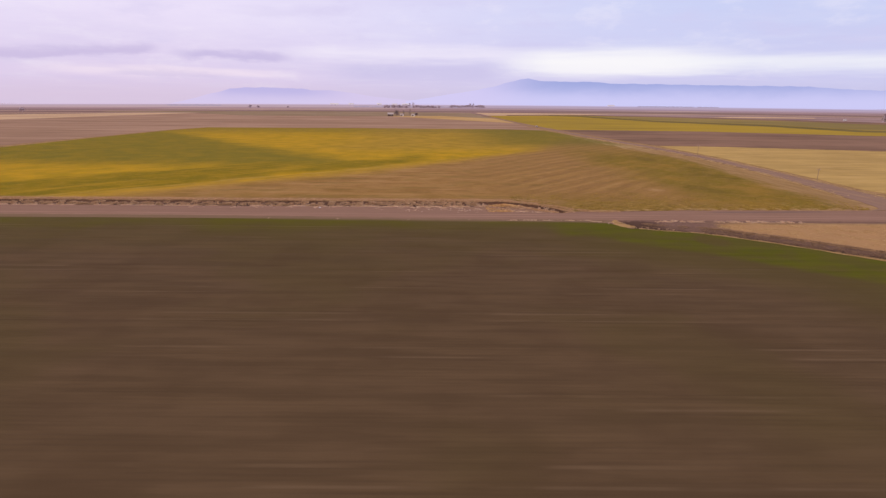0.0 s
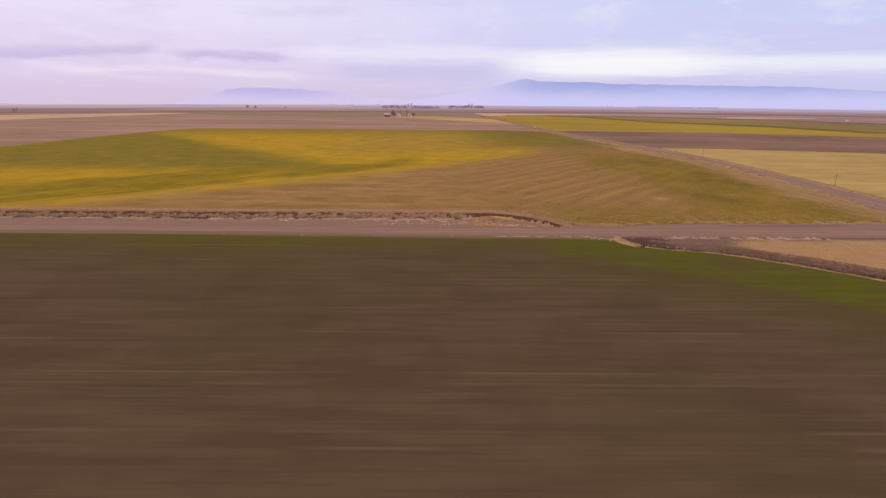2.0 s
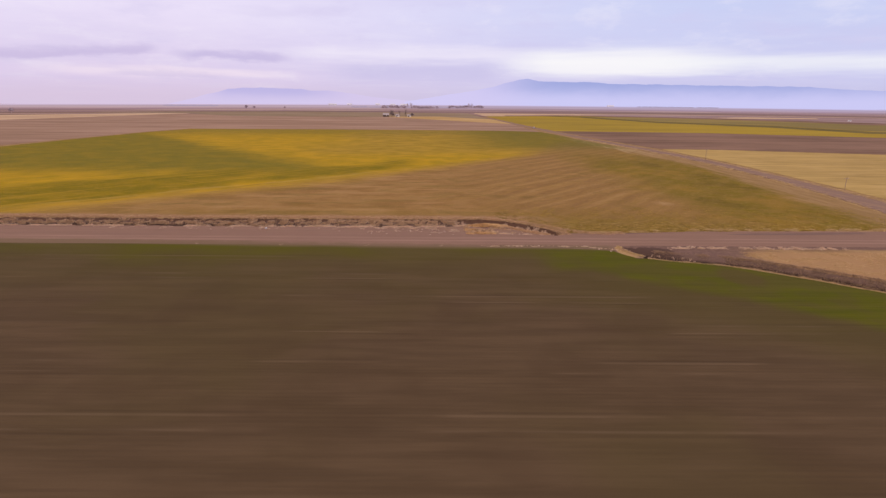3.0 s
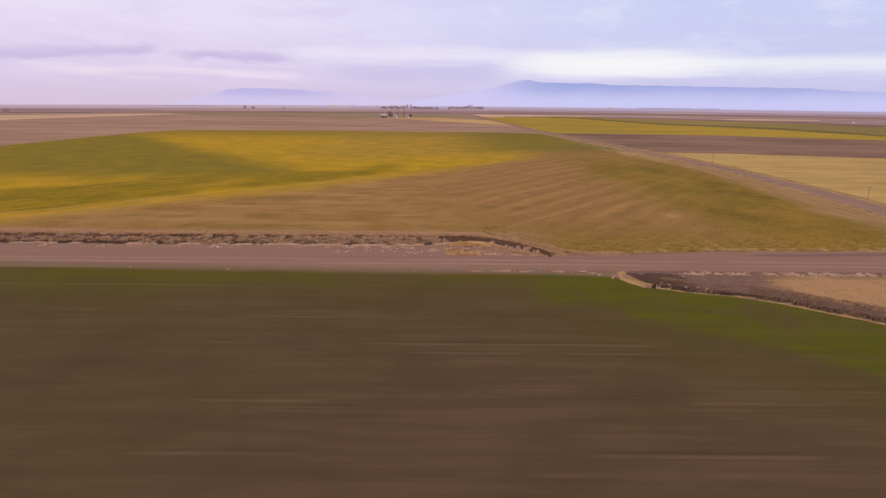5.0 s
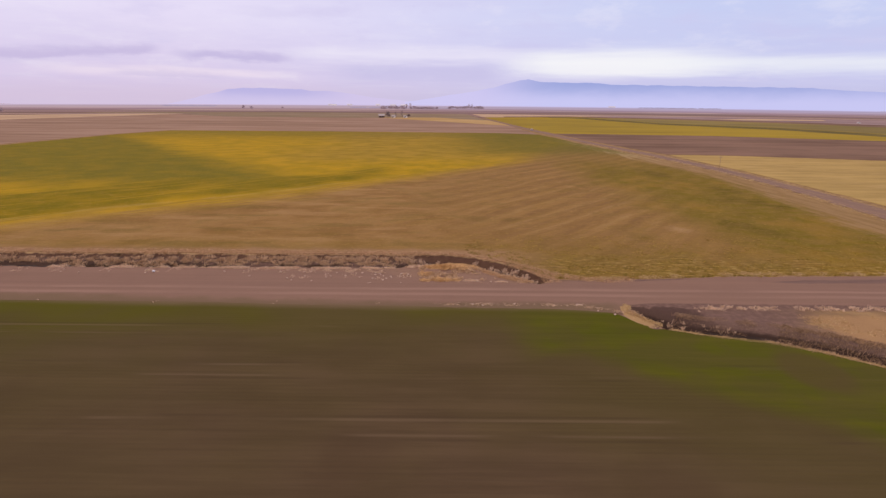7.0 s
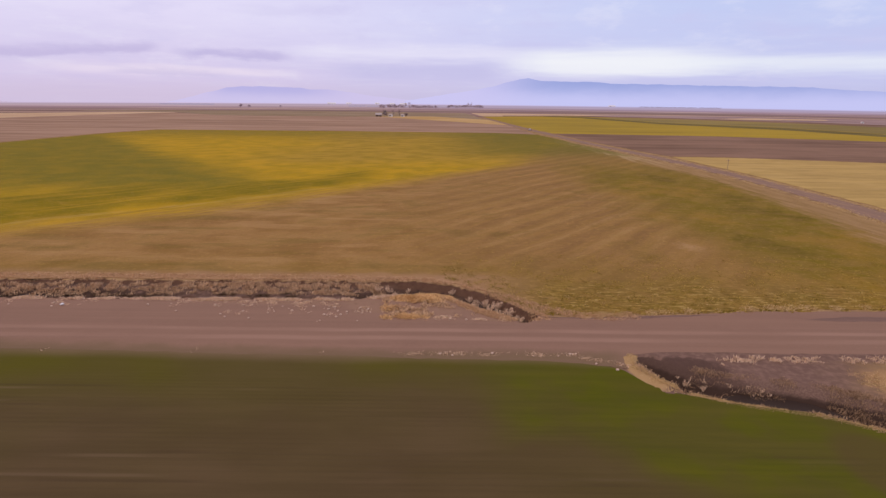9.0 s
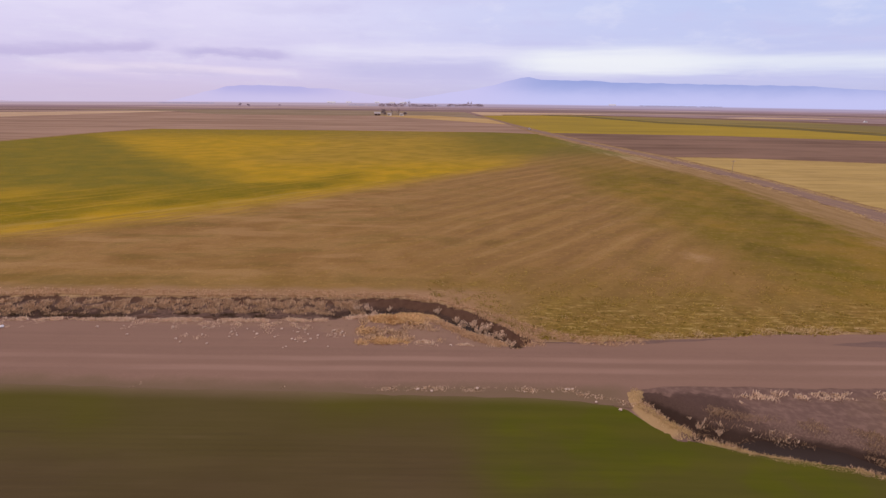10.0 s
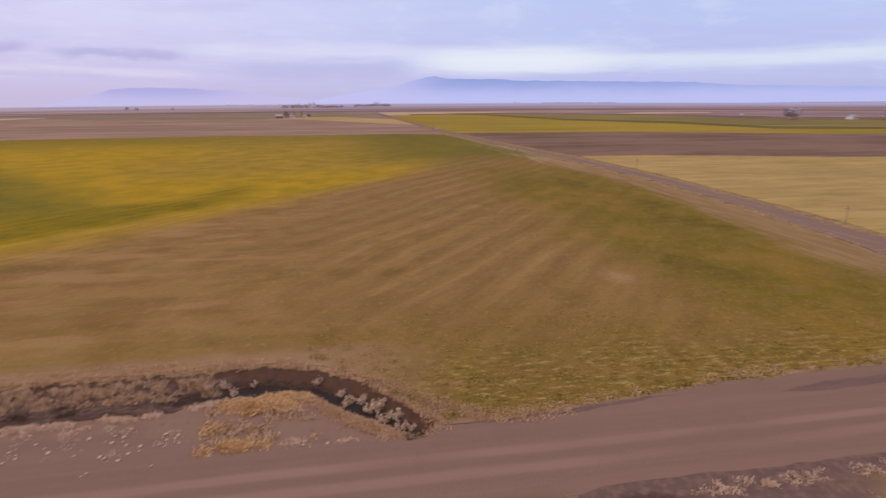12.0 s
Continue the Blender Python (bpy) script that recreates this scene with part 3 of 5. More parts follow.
M_BENDCROP = tufts("dark_crop_blades", (0.095, 0.075, 0.010), (0.32, 0.23, 0.035))
M_BED = tufts("dark_matted_blades", (0.07, 0.043, 0.026), (0.16, 0.10, 0.060))
M_RIM = tufts("dull_green_blades", (0.125, 0.092, 0.035), (0.21, 0.145, 0.075))
M_STONE = plain("stone", (0.48, 0.345, 0.25), (0.70, 0.53, 0.41), 3.0)
M_WOOD = plain("weathered_wood", (0.29, 0.20, 0.135), (0.41, 0.30, 0.215), 3.0, 0.9, (6, 6, 0.4))
M_BARK = plain("bark", (0.06, 0.045, 0.04), (0.11, 0.085, 0.07), 2.0, 0.95, (3, 3, 0.5))
# next three: leaf and twig colours lightened to stand in for haze
M_NEEDLE = tufts("hazed_leaves", (0.22, 0.17, 0.16), (0.34, 0.27, 0.26))
M_FARTREE = tufts("hazy_twigs", (0.42, 0.34, 0.37), (0.56, 0.46, 0.49))
M_TWIG = tufts("bare_twigs", (0.25, 0.195, 0.18), (0.36, 0.285, 0.27))
M_WHITE = plain("white_paint", (0.66, 0.62, 0.60), (0.82, 0.79, 0.77), 1.5, 0.6)
M_ROOF = plain("pale_metal_roof", (0.36, 0.30, 0.28), (0.50, 0.44, 0.41), 0.6, 0.6, (1, 6, 1))
M_DARKWALL = plain("dark_boards", (0.075, 0.05, 0.045), (0.14, 0.10, 0.09), 1.0, 0.9, (4, 4, 0.5))
M_PANE = plain("window_glass", (0.02, 0.025, 0.03), (0.04, 0.045, 0.055), 1.0, 0.1)
M_CARPAINT = plain("dusty_paint", (0.40, 0.33, 0.31), (0.50, 0.42, 0.40), 1.5, 0.5)
M_TYRE = plain("tyre_rubber", (0.02, 0.02, 0.02), (0.04, 0.04, 0.04), 4.0, 0.9)


# ---- mesh helpers ----
rng = np.random.default_rng(7)


def mesh_object(name, verts, faces, material, parent=None, label="", smooth=False):
    me = bpy.data.meshes.new(name)
    me.from_pydata([tuple(map(float, v)) for v in verts], [], [tuple(map(int, f)) for f in faces])
    me.materials.append(material)
    if smooth:
        me.polygons.foreach_set("use_smooth", [True] * len(me.polygons))
    me.update()
    ob = new(name, me)
    if parent:
        ob.parent = parent
    return tagged(ob, label) if label else ob


def part(name, bm, material, parent=None, label=""):
    me = bpy.data.meshes.new(name)
    bmesh.ops.recalc_face_normals(bm, faces=bm.faces)
    bm.to_mesh(me)
    bm.free()
    me.materials.append(material)
    ob = new(name, me)
    if parent:
        ob.parent = parent
    return tagged(ob, label) if label else ob


def thing(name, x, y, z=0.0, turn=0.0):
    ob = new(name)
    ob.matrix_basis = pose(x, y, z, 0, 0, turn)
    ob.empty_display_size = 0.2
    return ob


def box(sx, sy, sz, x=0.0, y=0.0, z=0.0, bevel=0.0):
    """A box that stands on z, centred on x, y."""
    bm = bmesh.new()
    bmesh.ops.create_cube(bm, size=1, matrix=Matrix.Translation((x, y, z + sz / 2)) @ Matrix.Diagonal((sx, sy, sz, 1)))
    if bevel:
        bmesh.ops.bevel(bm, geom=bm.edges[:], offset=bevel, segments=1, affect="EDGES")
    return bm


def tube(points, radii, sides=7):
    bm = bmesh.new()
    rings = []
    for k, p in enumerate(points):
        p = Vector(p)
        a = Vector(points[max(k - 1, 0)])
        b = Vector(points[min(k + 1, len(points) - 1)])
        q = (b - a).to_track_quat("Z", "Y")
        rings.append([bm.verts.new(p + q @ Vector((radii[k] * math.cos(t), radii[k] * math.sin(t), 0)))
                      for t in np.linspace(0, 2 * math.pi, sides, endpoint=False)])
    for r0, r1 in zip(rings, rings[1:]):
        for k in range(sides):
            bm.faces.new((r0[k], r0[(k + 1) % sides], r1[(k + 1) % sides], r1[k]))
    bm.faces.new(rings[0][::-1])
    bm.faces.new(rings[-1])
    return bm


def join(*meshes):
    out = bmesh.new()
    for b in meshes:
        me = bpy.data.meshes.new("joined")
        b.to_mesh(me)
        b.free()
        out.from_mesh(me)
        bpy.data.meshes.remove(me)
    return out


def wobble(x, y, scale, seed=0.0):
    return noise.noise(Vector((x * scale, y * scale, seed)))


def ragged(points, step=1.5, amount=0.5, scale=0.35, seed=0.0, near=True):
    """An outline with an uneven edge: each side is cut into steps and pushed about."""
    out = []
    for (x0, y0), (x1, y1) in zip(points, points[1:] + points[:1]):
        n = max(1, min(400, int(math.hypot(x1 - x0, y1 - y0) / step)))
        for k in range(n):
            x, y = x0 + (x1 - x0) * k / n, y0 + (y1 - y0) * k / n
            out.append((x + amount * (wobble(x, y, scale, seed) + 0.5 * wobble(x, y, scale * 3, seed)),
                        y + amount * (wobble(x, y, scale, seed + 9) + 0.5 * wobble(x, y, scale * 3, seed + 9))))
    return out


def sheet(name, outline, z, material, label, category, lip=0.05):
    """A field or road: a flat piece with a low edge all round."""
    n = len(outline)
    verts = [(x, y, z) for x, y in outline] + [(x, y, z - lip) for x, y in outline]
    faces = [tuple(range(n))] + [(k, n + k, n + (k + 1) % n, (k + 1) % n) for k in range(n)]
    ob = mesh_object(name, verts, faces, material)
    bm = bmesh.new()
    bm.from_mesh(ob.data)
    bmesh.ops.triangulate(bm, faces=[f for f in bm.faces if len(f.verts) > 4])
    bmesh.ops.recalc_face_normals(bm, faces=bm.faces)
    bm.to_mesh(ob.data)
    bm.free()
    return tagged(ob, label, category, kind="structure")


# ---- ground, ditches, roads and fields ----
DITCH_WEST = [(-420, 114.9, 3.1), (-60, 114.8, 3.1), (-16, 115.2, 3.0), (-8, 116.0, 2.2), (-4.5, 115.2, 1.9),
              (-1.5, 112.6, 1.8), (1.2, 109.7, 1.7), (2.8, 107.9, 1.3)]
DITCH_EAST = [(11.0, 98.2, 1.4), (13.2, 95.4, 1.9), (15.8, 94.2, 2.0), (20.8, 92.9, 2.1), (24.5, 90.8, 2.2),
              (29, 87.5, 2.3), (34, 83, 2.4), (39.8, 77.5, 2.4), (50, 67, 2.4), (66, 50, 2.4)]


def ditch_distance(px, py, line):
    """Distance to the ditch's line over its half width there."""
    best = np.full(px.shape, 1e9)
    for (x0, y0, w0), (x1, y1, w1) in zip(line, line[1:]):
        dx, dy = x1 - x0, y1 - y0
        t = np.clip(((px - x0) * dx + (py - y0) * dy) / (dx * dx + dy * dy), 0, 1)
        d = np.hypot(px - x0 - t * dx, py - y0 - t * dy) / (w0 + t * (w1 - w0))
        best = np.minimum(best, d)
    return best


def ground_height(px, py):
    px, py = np.asarray(px, float), np.asarray(py, float)
    ripple = 0.10 * np.sin(px * 0.9 + 1.3 * np.sin(py * 0.7)) + 0.08 * np.sin(px * 2.3 + py * 1.1) + 0.06 * np.sin(px * 4.1 - py * 2.7)
    # level with the road along its brink by the east ditch, a little lower elsewhere
    z = -0.05 + 0.046 * np.clip((px - 9) / 2, 0, 1) * np.clip((py - 95.5) / 1.5, 0, 1) * np.clip(103 - py, 0, 1)
    for line, at, down in ((DITCH_WEST, (0, 0.15, 0.3, 0.84, 1.0), (1.2, 1.15, 0.95, 0.42, 0)),
                           (DITCH_EAST, (0, 0.45, 0.75, 1.0), (1.4, 1.3, 0.7, 0))):
        d = ditch_distance(px, py, line) + ripple * (0.8 if line is DITCH_WEST else 0.3)
        fall = np.interp(d, at, down)
        if line is DITCH_WEST:
            fall = fall * np.interp(px, [-60, -44, -32, -16, -10], [0.9, 0.85, 0.55, 0.55, 1.0])
        z = np.minimum(z, z - fall)
    # spoil heap beside the bend of the ditch, and the bank along the lip
    r = np.hypot((px + 7.4) / 4.4, (py - 111.4) / 2.5) + 0.5 * ripple
    z = z + np.where(z > -0.2, 0.55 * np.clip(1 - r, 0, 1) ** 1.2, 0)
    # low grassy tongue at the head of the east ditch
    for ax, ay, rad in ((10.1, 99.0, 0.6), (9.9, 98.2, 0.6), (9.95, 97.4, 0.6), (10.1, 96.6, 0.6), (10.35, 95.8, 0.6), (10.8, 95.0, 0.6), (11.2, 94.3, 0.7)):
        q = np.clip(1 - np.hypot(px - ax, py - ay) / rad, 0, 1)
        z = np.maximum(z, np.where(q > 0, 0.22 * np.minimum(q * 2, 1) - 0.04, -9))
    return z


def make_ground():
    xs = np.concatenate([np.linspace(-4990, -175, 8), np.arange(-168, 72.1, 0.42), np.linspace(80, 4990, 8)])
    ys = np.concatenate([np.linspace(-3000, 40, 6), np.arange(48, 124.1, 0.42), np.linspace(132, 4990, 8)])
    gx, gy = np.meshgrid(xs, ys)
    gz = ground_height(gx, gy)
    gz[(gx < -169) | (gx > 73) | (gy < 47) | (gy > 125)] = -0.05
    n = len(xs)
    verts = np.stack([gx.ravel(), gy.ravel(), gz.ravel()], 1)
    i = (np.arange(len(ys) - 1)[:, None] * n + np.arange(n - 1)).ravel()
    faces = np.stack([i, i + 1, i + n + 1, i + n], 1)
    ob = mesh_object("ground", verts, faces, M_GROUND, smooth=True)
    return tagged(ob, "flat open farmland with dry grass verges and two roadside ditches", "ground", kind="structure")


make_ground()

field_edge = [(-420, 102.6), (-98, 102.2), (-50, 101.3), (-25, 100.2), (-5, 99.6), (4, 99.2), (6.6, 98.5), (8.9, 97.0), (9.9, 95.0), (11.3, 93.8),
              (14.2, 92.5), (17.6, 91.7), (20.2, 90.9), (23.4, 88.7), (28, 84.7), (33, 80.2), (38, 74.8), (48, 64.4), (62, 49.5), (70, 41), (70, -120), (-420, -120)]
sheet("seeded_field", ragged(field_edge, 1.2, 0.35, 0.4, 3), 0.0, M_SEED,
      "brown seeded field with drill lines and thin green shoots", "field")

road_edge = [(-420, 101.7), (-98, 101.3), (-50, 100.3), (-25, 99.3), (-5, 98.7), (4, 98.4), (7, 97.9), (9.6, 97.3), (10.4, 99.6), (12.5, 100.3), (30, 100.2), (60, 100.1), (420, 100),
             (420, 110.8), (84, 110.9), (62, 110.6), (26, 109.7), (9, 107.5), (4.6, 107.4), (2.6, 106.1), (-0.5, 106.6), (-4, 107.2), (-8, 107.4), (-12, 108.6),
             (-17, 110.2), (-24, 110.8), (-42, 111.2), (-98, 111.3), (-420, 111.3)]
sheet("road", ragged(road_edge, 0.9, 0.3, 0.5, 5), 0.005, M_ROAD, "wide mauve-brown gravel farm road with pale wheel tracks", "road", 0.1)
lane = [(62, 110.75), (65.5, 112.5), (67.3, 117), (69.3, 127), (71.8, 143), (73.8, 158), (75.8, 174), (77.3, 192), (78, 215), (77.6, 240), (75.4, 275), (72.2, 310), (69.2, 345),
        (61.5, 510), (54.5, 747), (42.5, 1320), (46, 1320), (59, 747), (67, 510), (75, 345), (78.5, 310), (82, 275), (84, 240), (84.2, 215), (83.2, 195), (81.8, 171), (79.8, 150),
        (78.6, 137), (77.6, 126), (77.0, 119), (79.5, 114.5), (86, 112), (96, 110.95)]
sheet("road_side", ragged(lane, 2, 0.8, 0.25, 6), 0.010, M_ROAD2, "narrow grey gravel side road running to the horizon", "road", 0.1)

crop = [(-420, 118.2), (-98, 118.3), (-45, 118.1), (-16, 118.6), (-8, 118.9), (-3.6, 117.6), (0.9, 114.2), (4.4, 110.4), (8.6, 108.0), (26, 110.2), (45, 110.9), (60, 112.0),
        (64.2, 115), (66.2, 119), (68.2, 128), (70.5, 143), (72.5, 158), (74.2, 174), (75.2, 192), (75.6, 215), (74.5, 240), (69.5, 300), (64.5, 345), (63, 380), (58, 436), (32, 452), (-75, 457), (-205, 452),
        (-212, 400), (-211, 330), (-208, 240), (-207, 120), (-207.5, 118.3)]
crop = crop[2:-2] + [(-208, 119.2)]
sheet("crop_field", ragged(crop, 1.6, 0.55, 0.3, 8), 0.03, M_CROP, "ripening crop field, yellow-green and gold, partly mown in diagonal swaths", "field", 0.1)
gold = [(88, 117), (83, 126), (81.3, 137), (82.3, 150), (84.3, 171), (85.6, 195), (86.6, 215), (86.6, 240), (86, 279), (110, 277), (145, 265), (180, 253), (300, 225), (700, 160), (700, 113), (96, 112.5)]
sheet("stubble_field", ragged(gold, 2.5, 0.7, 0.2, 11), 0.03, M_GOLD, "pale gold stubble field beside the side road", "field", 0.1)
fallow = [(86, 282), (79, 345), (72, 452), (120, 446), (182, 436), (280, 385), (420, 345), (900, 260), (900, 140), (700, 163), (300, 228), (180, 257), (145, 269), (110, 281)]
sheet("fallow_field", ragged(fallow, 5, 1.0, 0.1, 12), 0.03, M_FALLOW, "bare brown fallow field behind the stubble", "field", 0.1)
olive = [(72, 456), (66, 600), (60, 985), (95, 1000), (215, 1070), (345, 945), (405, 850), (452, 738), (463, 650), (620, 520), (900, 400), (900, 264), (420, 349), (280, 389), (182, 440), (120, 450)]
sheet("olive_field", ragged(olive, 8, 1.5, 0.08, 13), 0.03, M_OLIVE, "yellow-green crop field in long bands", "field", 0.1)
band = [(150, 1085), (235, 1000), (258, 740), (328, 607), (336, 480), (520, 390), (508, 365), (306, 446), (297, 556), (236, 681), (208, 940)]
sheet("green_field", ragged(band, 8, 1.5, 0.08, 21), 0.036, M_DARKGREEN, "narrow dark green strip across the yellow-green crop", "field", 0.05)
upper = [(240, 1000), (263, 745), (333, 612), (342, 486), (526, 396), (620, 500), (463, 650), (452, 738), (405, 850), (345, 945)]
sheet("green_field", ragged(upper, 8, 1.5, 0.08, 22), 0.034, M_MIDGREEN, "dull green crop strip beyond the yellow-green field", "field", 0.05)
plough = [(-488, 120), (-216, 120), (-216, 330), (-217, 400), (-209, 456), (-75, 461), (32, 456), (58, 441), (58, 600), (-104, 898), (-330, 880), (-481, 1060), (-487, 600)]
sheet("ploughed_field", ragged(plough, 6, 1.2, 0.08, 14), 0.03, M_MAUVE, "ploughed mauve-brown field beyond the crop", "field", 0.1)
ripe = [(-104, 902), (58, 605), (56.5, 700), (53, 790), (-23, 945), (-100, 915)]
sheet("ripe_field", ragged(ripe, 6, 1.2, 0.08, 15), 0.034, M_ORANGE, "narrow orange stubble strip beside the side road", "field", 0.1)
tan = [(-494, 380), (-490, 605), (-484, 1080), (-575, 1040), (-668, 830), (-760, 600), (-790, 380)]
sheet("pale_field", ragged(tan, 8, 1.5, 0.05, 16), 0.034, M_TAN, "pale tan stubble strip among ploughed land", "field", 0.1)
dull = [(-484, 1055), (-330, 884), (-104, 904), (-100, 920), (-23, 950), (50, 800), (42, 1300), (-420, 1500), (-800, 1500), (-700, 1124), (-456, 1094)]
sheet("far_crop_field", ragged(dull, 8, 1.5, 0.05, 17), 0.03, M_DULL, "dull green-brown crop field round the farmstead", "field", 0.1)


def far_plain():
    """The country beyond, rising very gently to the foot of the hills."""
    azs = np.radians(np.linspace(-75, 75, 61))
    rs = np.array([900, 1350, 1700, 2200, 2900, 3700, 4400, 4860])
    zs = np.array([0.01, 0.02, 1.0, 3.0, 6.0, 10.0, 14.0, 16.5])
    verts = [(r * math.sin(a), 40 + r * math.cos(a), max(0.01, z * (1 - (a / 0.75) ** 2))) for r, z in zip(rs, zs) for a in azs]
    n = len(azs)
    faces = [(j * n + k, j * n + k + 1, (j + 1) * n + k + 1, (j + 1) * n + k) for j in range(len(rs) - 1) for k in range(n - 1)]
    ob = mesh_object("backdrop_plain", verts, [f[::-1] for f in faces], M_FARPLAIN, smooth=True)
    tagged(ob, "hazy mauve farmland stretching to the foot of the hills", "backdrop", kind="structure")


def ridge(name, profile, radius, material, label):
    """profile: azimuth in degrees and height in metres of the skyline."""
    az = np.arange(profile[0][0], profile[-1][0] + 0.01, 0.12)
    h = np.interp(az, [p[0] for p in profile], [p[1] for p in profile])
    h = h + np.array([5.0 * wobble(a, 0, 0.9, 3) + 1.6 * wobble(a, 0, 3.1, 5) for a in az]) * np.clip(h / 60, 0, 1)
    verts, faces = [], []
    for a, top in zip(np.radians(az), h):
        for f, back in ((0.0, 0), (0.45, 45), (0.8, 85), (1.0, 120), (0.0, 150)):
            r = radius + back
            verts.append((r * math.sin(a), r * math.cos(a) + 40, top * f + (1 - f) * 5))
    for k in range(len(az) - 1):
        for j in range(4):
            faces.append((5 * k + j, 5 * k + 5 + j, 5 * k + 6 + j, 5 * k + 1 + j))
    ob = mesh_object(name, verts, faces, material, smooth=True)
    tagged(ob, label, "backdrop", kind="structure")


far_plain()
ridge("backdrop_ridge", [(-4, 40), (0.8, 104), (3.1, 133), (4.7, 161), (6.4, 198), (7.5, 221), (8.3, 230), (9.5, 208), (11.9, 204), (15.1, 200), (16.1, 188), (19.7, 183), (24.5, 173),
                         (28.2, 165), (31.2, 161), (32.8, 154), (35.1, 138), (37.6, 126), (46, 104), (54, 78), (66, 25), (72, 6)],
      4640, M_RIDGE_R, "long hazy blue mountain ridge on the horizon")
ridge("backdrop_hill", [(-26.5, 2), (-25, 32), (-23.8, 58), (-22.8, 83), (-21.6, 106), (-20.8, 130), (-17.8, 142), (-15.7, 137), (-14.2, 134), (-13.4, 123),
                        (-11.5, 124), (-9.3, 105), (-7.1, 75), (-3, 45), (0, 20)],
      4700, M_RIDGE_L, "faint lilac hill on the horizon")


# ---- standing water in the ditches ----
def ribbon(name, line, half, z, material, label, category):
    verts, faces = [], []
    pts = []
    for (x0, y0), (x1, y1) in zip(line, line[1:]):
        n = max(1, int(math.hypot(x1 - x0, y1 - y0) / 0.6))
        pts += [(x0 + (x1 - x0) * k / n, y0 + (y1 - y0) * k / n) for k in range(n)]
    pts.append(line[-1])
    for k, (x, y) in enumerate(pts):
        a, b = pts[max(0, k - 1)], pts[min(len(pts) - 1, k + 1)]
        d = Vector((b[0] - a[0], b[1] - a[1])).normalized()
        w = half * (1 + 0.5 * wobble(x, y, 0.5, 21)) * min(1, 0.25 + min(k, len(pts) - 1 - k) * 0.25)
        verts += [(x - d.y * w, y + d.x * w, z), (x + d.y * w, y - d.x * w, z)]
    faces = [(2 * k, 2 * k + 1, 2 * k + 3, 2 * k + 2) for k in range(len(pts) - 1)]
    return tagged(mesh_object(name, verts, faces, material), label, category, kind="structure")


def mat_water():
    m = Mat("ditch_water")
    return m.done((0.045, 0.030, 0.023), 0.4, m.noise(m.P, 3.0, 2), 0.01, 0.3, spec=0.05)


M_WATER = mat_water()
ribbon("water", [(-420, 115.2), (-60, 115.0), (-44, 115.2)], 0.5, -1.03, M_WATER,
       "thin dark water in the bed of the grassy ditch", "water")
ribbon("water", [(-14, 115.7), (-8, 116.0), (-4.5, 115.2), (-1.5, 112.6), (1.2, 109.7), (2.2, 108.6)], 0.9, -0.98, M_WATER,
       "dark standing water in the roadside ditch", "water")
ribbon("water", [(15.2, 94.4), (18.2, 93.9), (20.8, 93.1), (22.8, 92.0)], 1.35, -0.98, M_WATER,
       "dark standing water in the ditch below the field", "water")

sheet("pale_field", ragged([(440, 985), (467, 930), (600, 940), (640, 1010), (552, 1070)], 8, 1.5, 0.05, 18), 0.038, M_TAN, "small pale stubble field far off", "field", 0.1)
sheet("pale_field", ragged([(56, 1285), (60, 1340), (180, 1325), (345, 1225), (215, 1090), (100, 1015), (60, 1000)], 8, 1.5, 0.05, 19), 0.034, M_TAN, "pale tan stubble strip behind the olive crop", "field", 0.1)
sheet("far_fallow_field", ragged([(215, 1085), (356, 1225), (600, 1190), (900, 900), (1010, 420), (625, 530), (468, 655), (457, 742), (410, 855), (350, 950)], 8, 1.5, 0.05, 20), 0.03, M_HAZEFALLOW, "fallow land far beyond the crops, paled mauve by haze", "field", 0.1)

far_strip = [(95, 1003), (215, 1073), (345, 948), (405, 853), (452, 741), (463, 653), (620, 523), (1000, 412), (1060, 470), (660, 610), (530, 720), (510, 790), (455, 905), (385, 1010), (235, 1150), (100, 1070)]
sheet("far_fallow_field", ragged(far_strip, 8, 1.5, 0.05, 23), 0.037, M_FALLOW, "dark ploughed strip beyond the green crop", "field", 0.05)


# ---- relief of the worked soil ----
def relief(name, us, vs, place, height, keep, base, material, label):
    """A fine sheet with rows in it, 4 mm over its field where the rows fade out."""
    gu, gv = np.meshgrid(us, vs)
    x, y = place(gu, gv)
    z = base + height(gu, gv, x, y)
    n, ok = len(us), keep(x, y)
    i = (np.arange(len(vs) - 1)[:, None] * n + np.arange(n - 1)).ravel()
    quads = np.stack([i, i + 1, i + n + 1, i + n], 1)
    quads = quads[ok.ravel()[quads].all(axis=1)]
    used, back = np.unique(quads, return_inverse=True)
    verts = np.stack([x.ravel(), y.ravel(), z.ravel()], 1)[used]
    ob = mesh_object(name, verts, back.reshape(-1, 4), material, smooth=True)
    return tagged(ob, label, "field", kind="structure")


def drill_rows(gu, gv, x, y):
    rut = np.abs((y - 78.2 + 75.0 + 3.75) % 7.5 - 3.75)
    rows = 0.022 * np.sin(2 * math.pi * y / 0.5) * (0.6 + 0.4 * np.sin(x * 0.21 + y))
    return (0.026 + rows - 0.02 * np.exp(-((rut - 0.85) / 0.16) ** 2)) * np.clip((edge_y(x) - y) / 4, 0, 1)


edge_y = lambda x: np.interp(x, [-420, -98, -50, -25, -5, 6.3, 8.6, 10.6, 13.2, 19.5, 23, 28, 33, 38, 48, 62, 70],
                             [100.4, 100.0, 99.0, 98.0, 97.2, 96.6, 95.0, 92.4, 90.9, 89.3, 87.0, 83.2, 78.6, 73.2, 62.6, 47.7, 39])
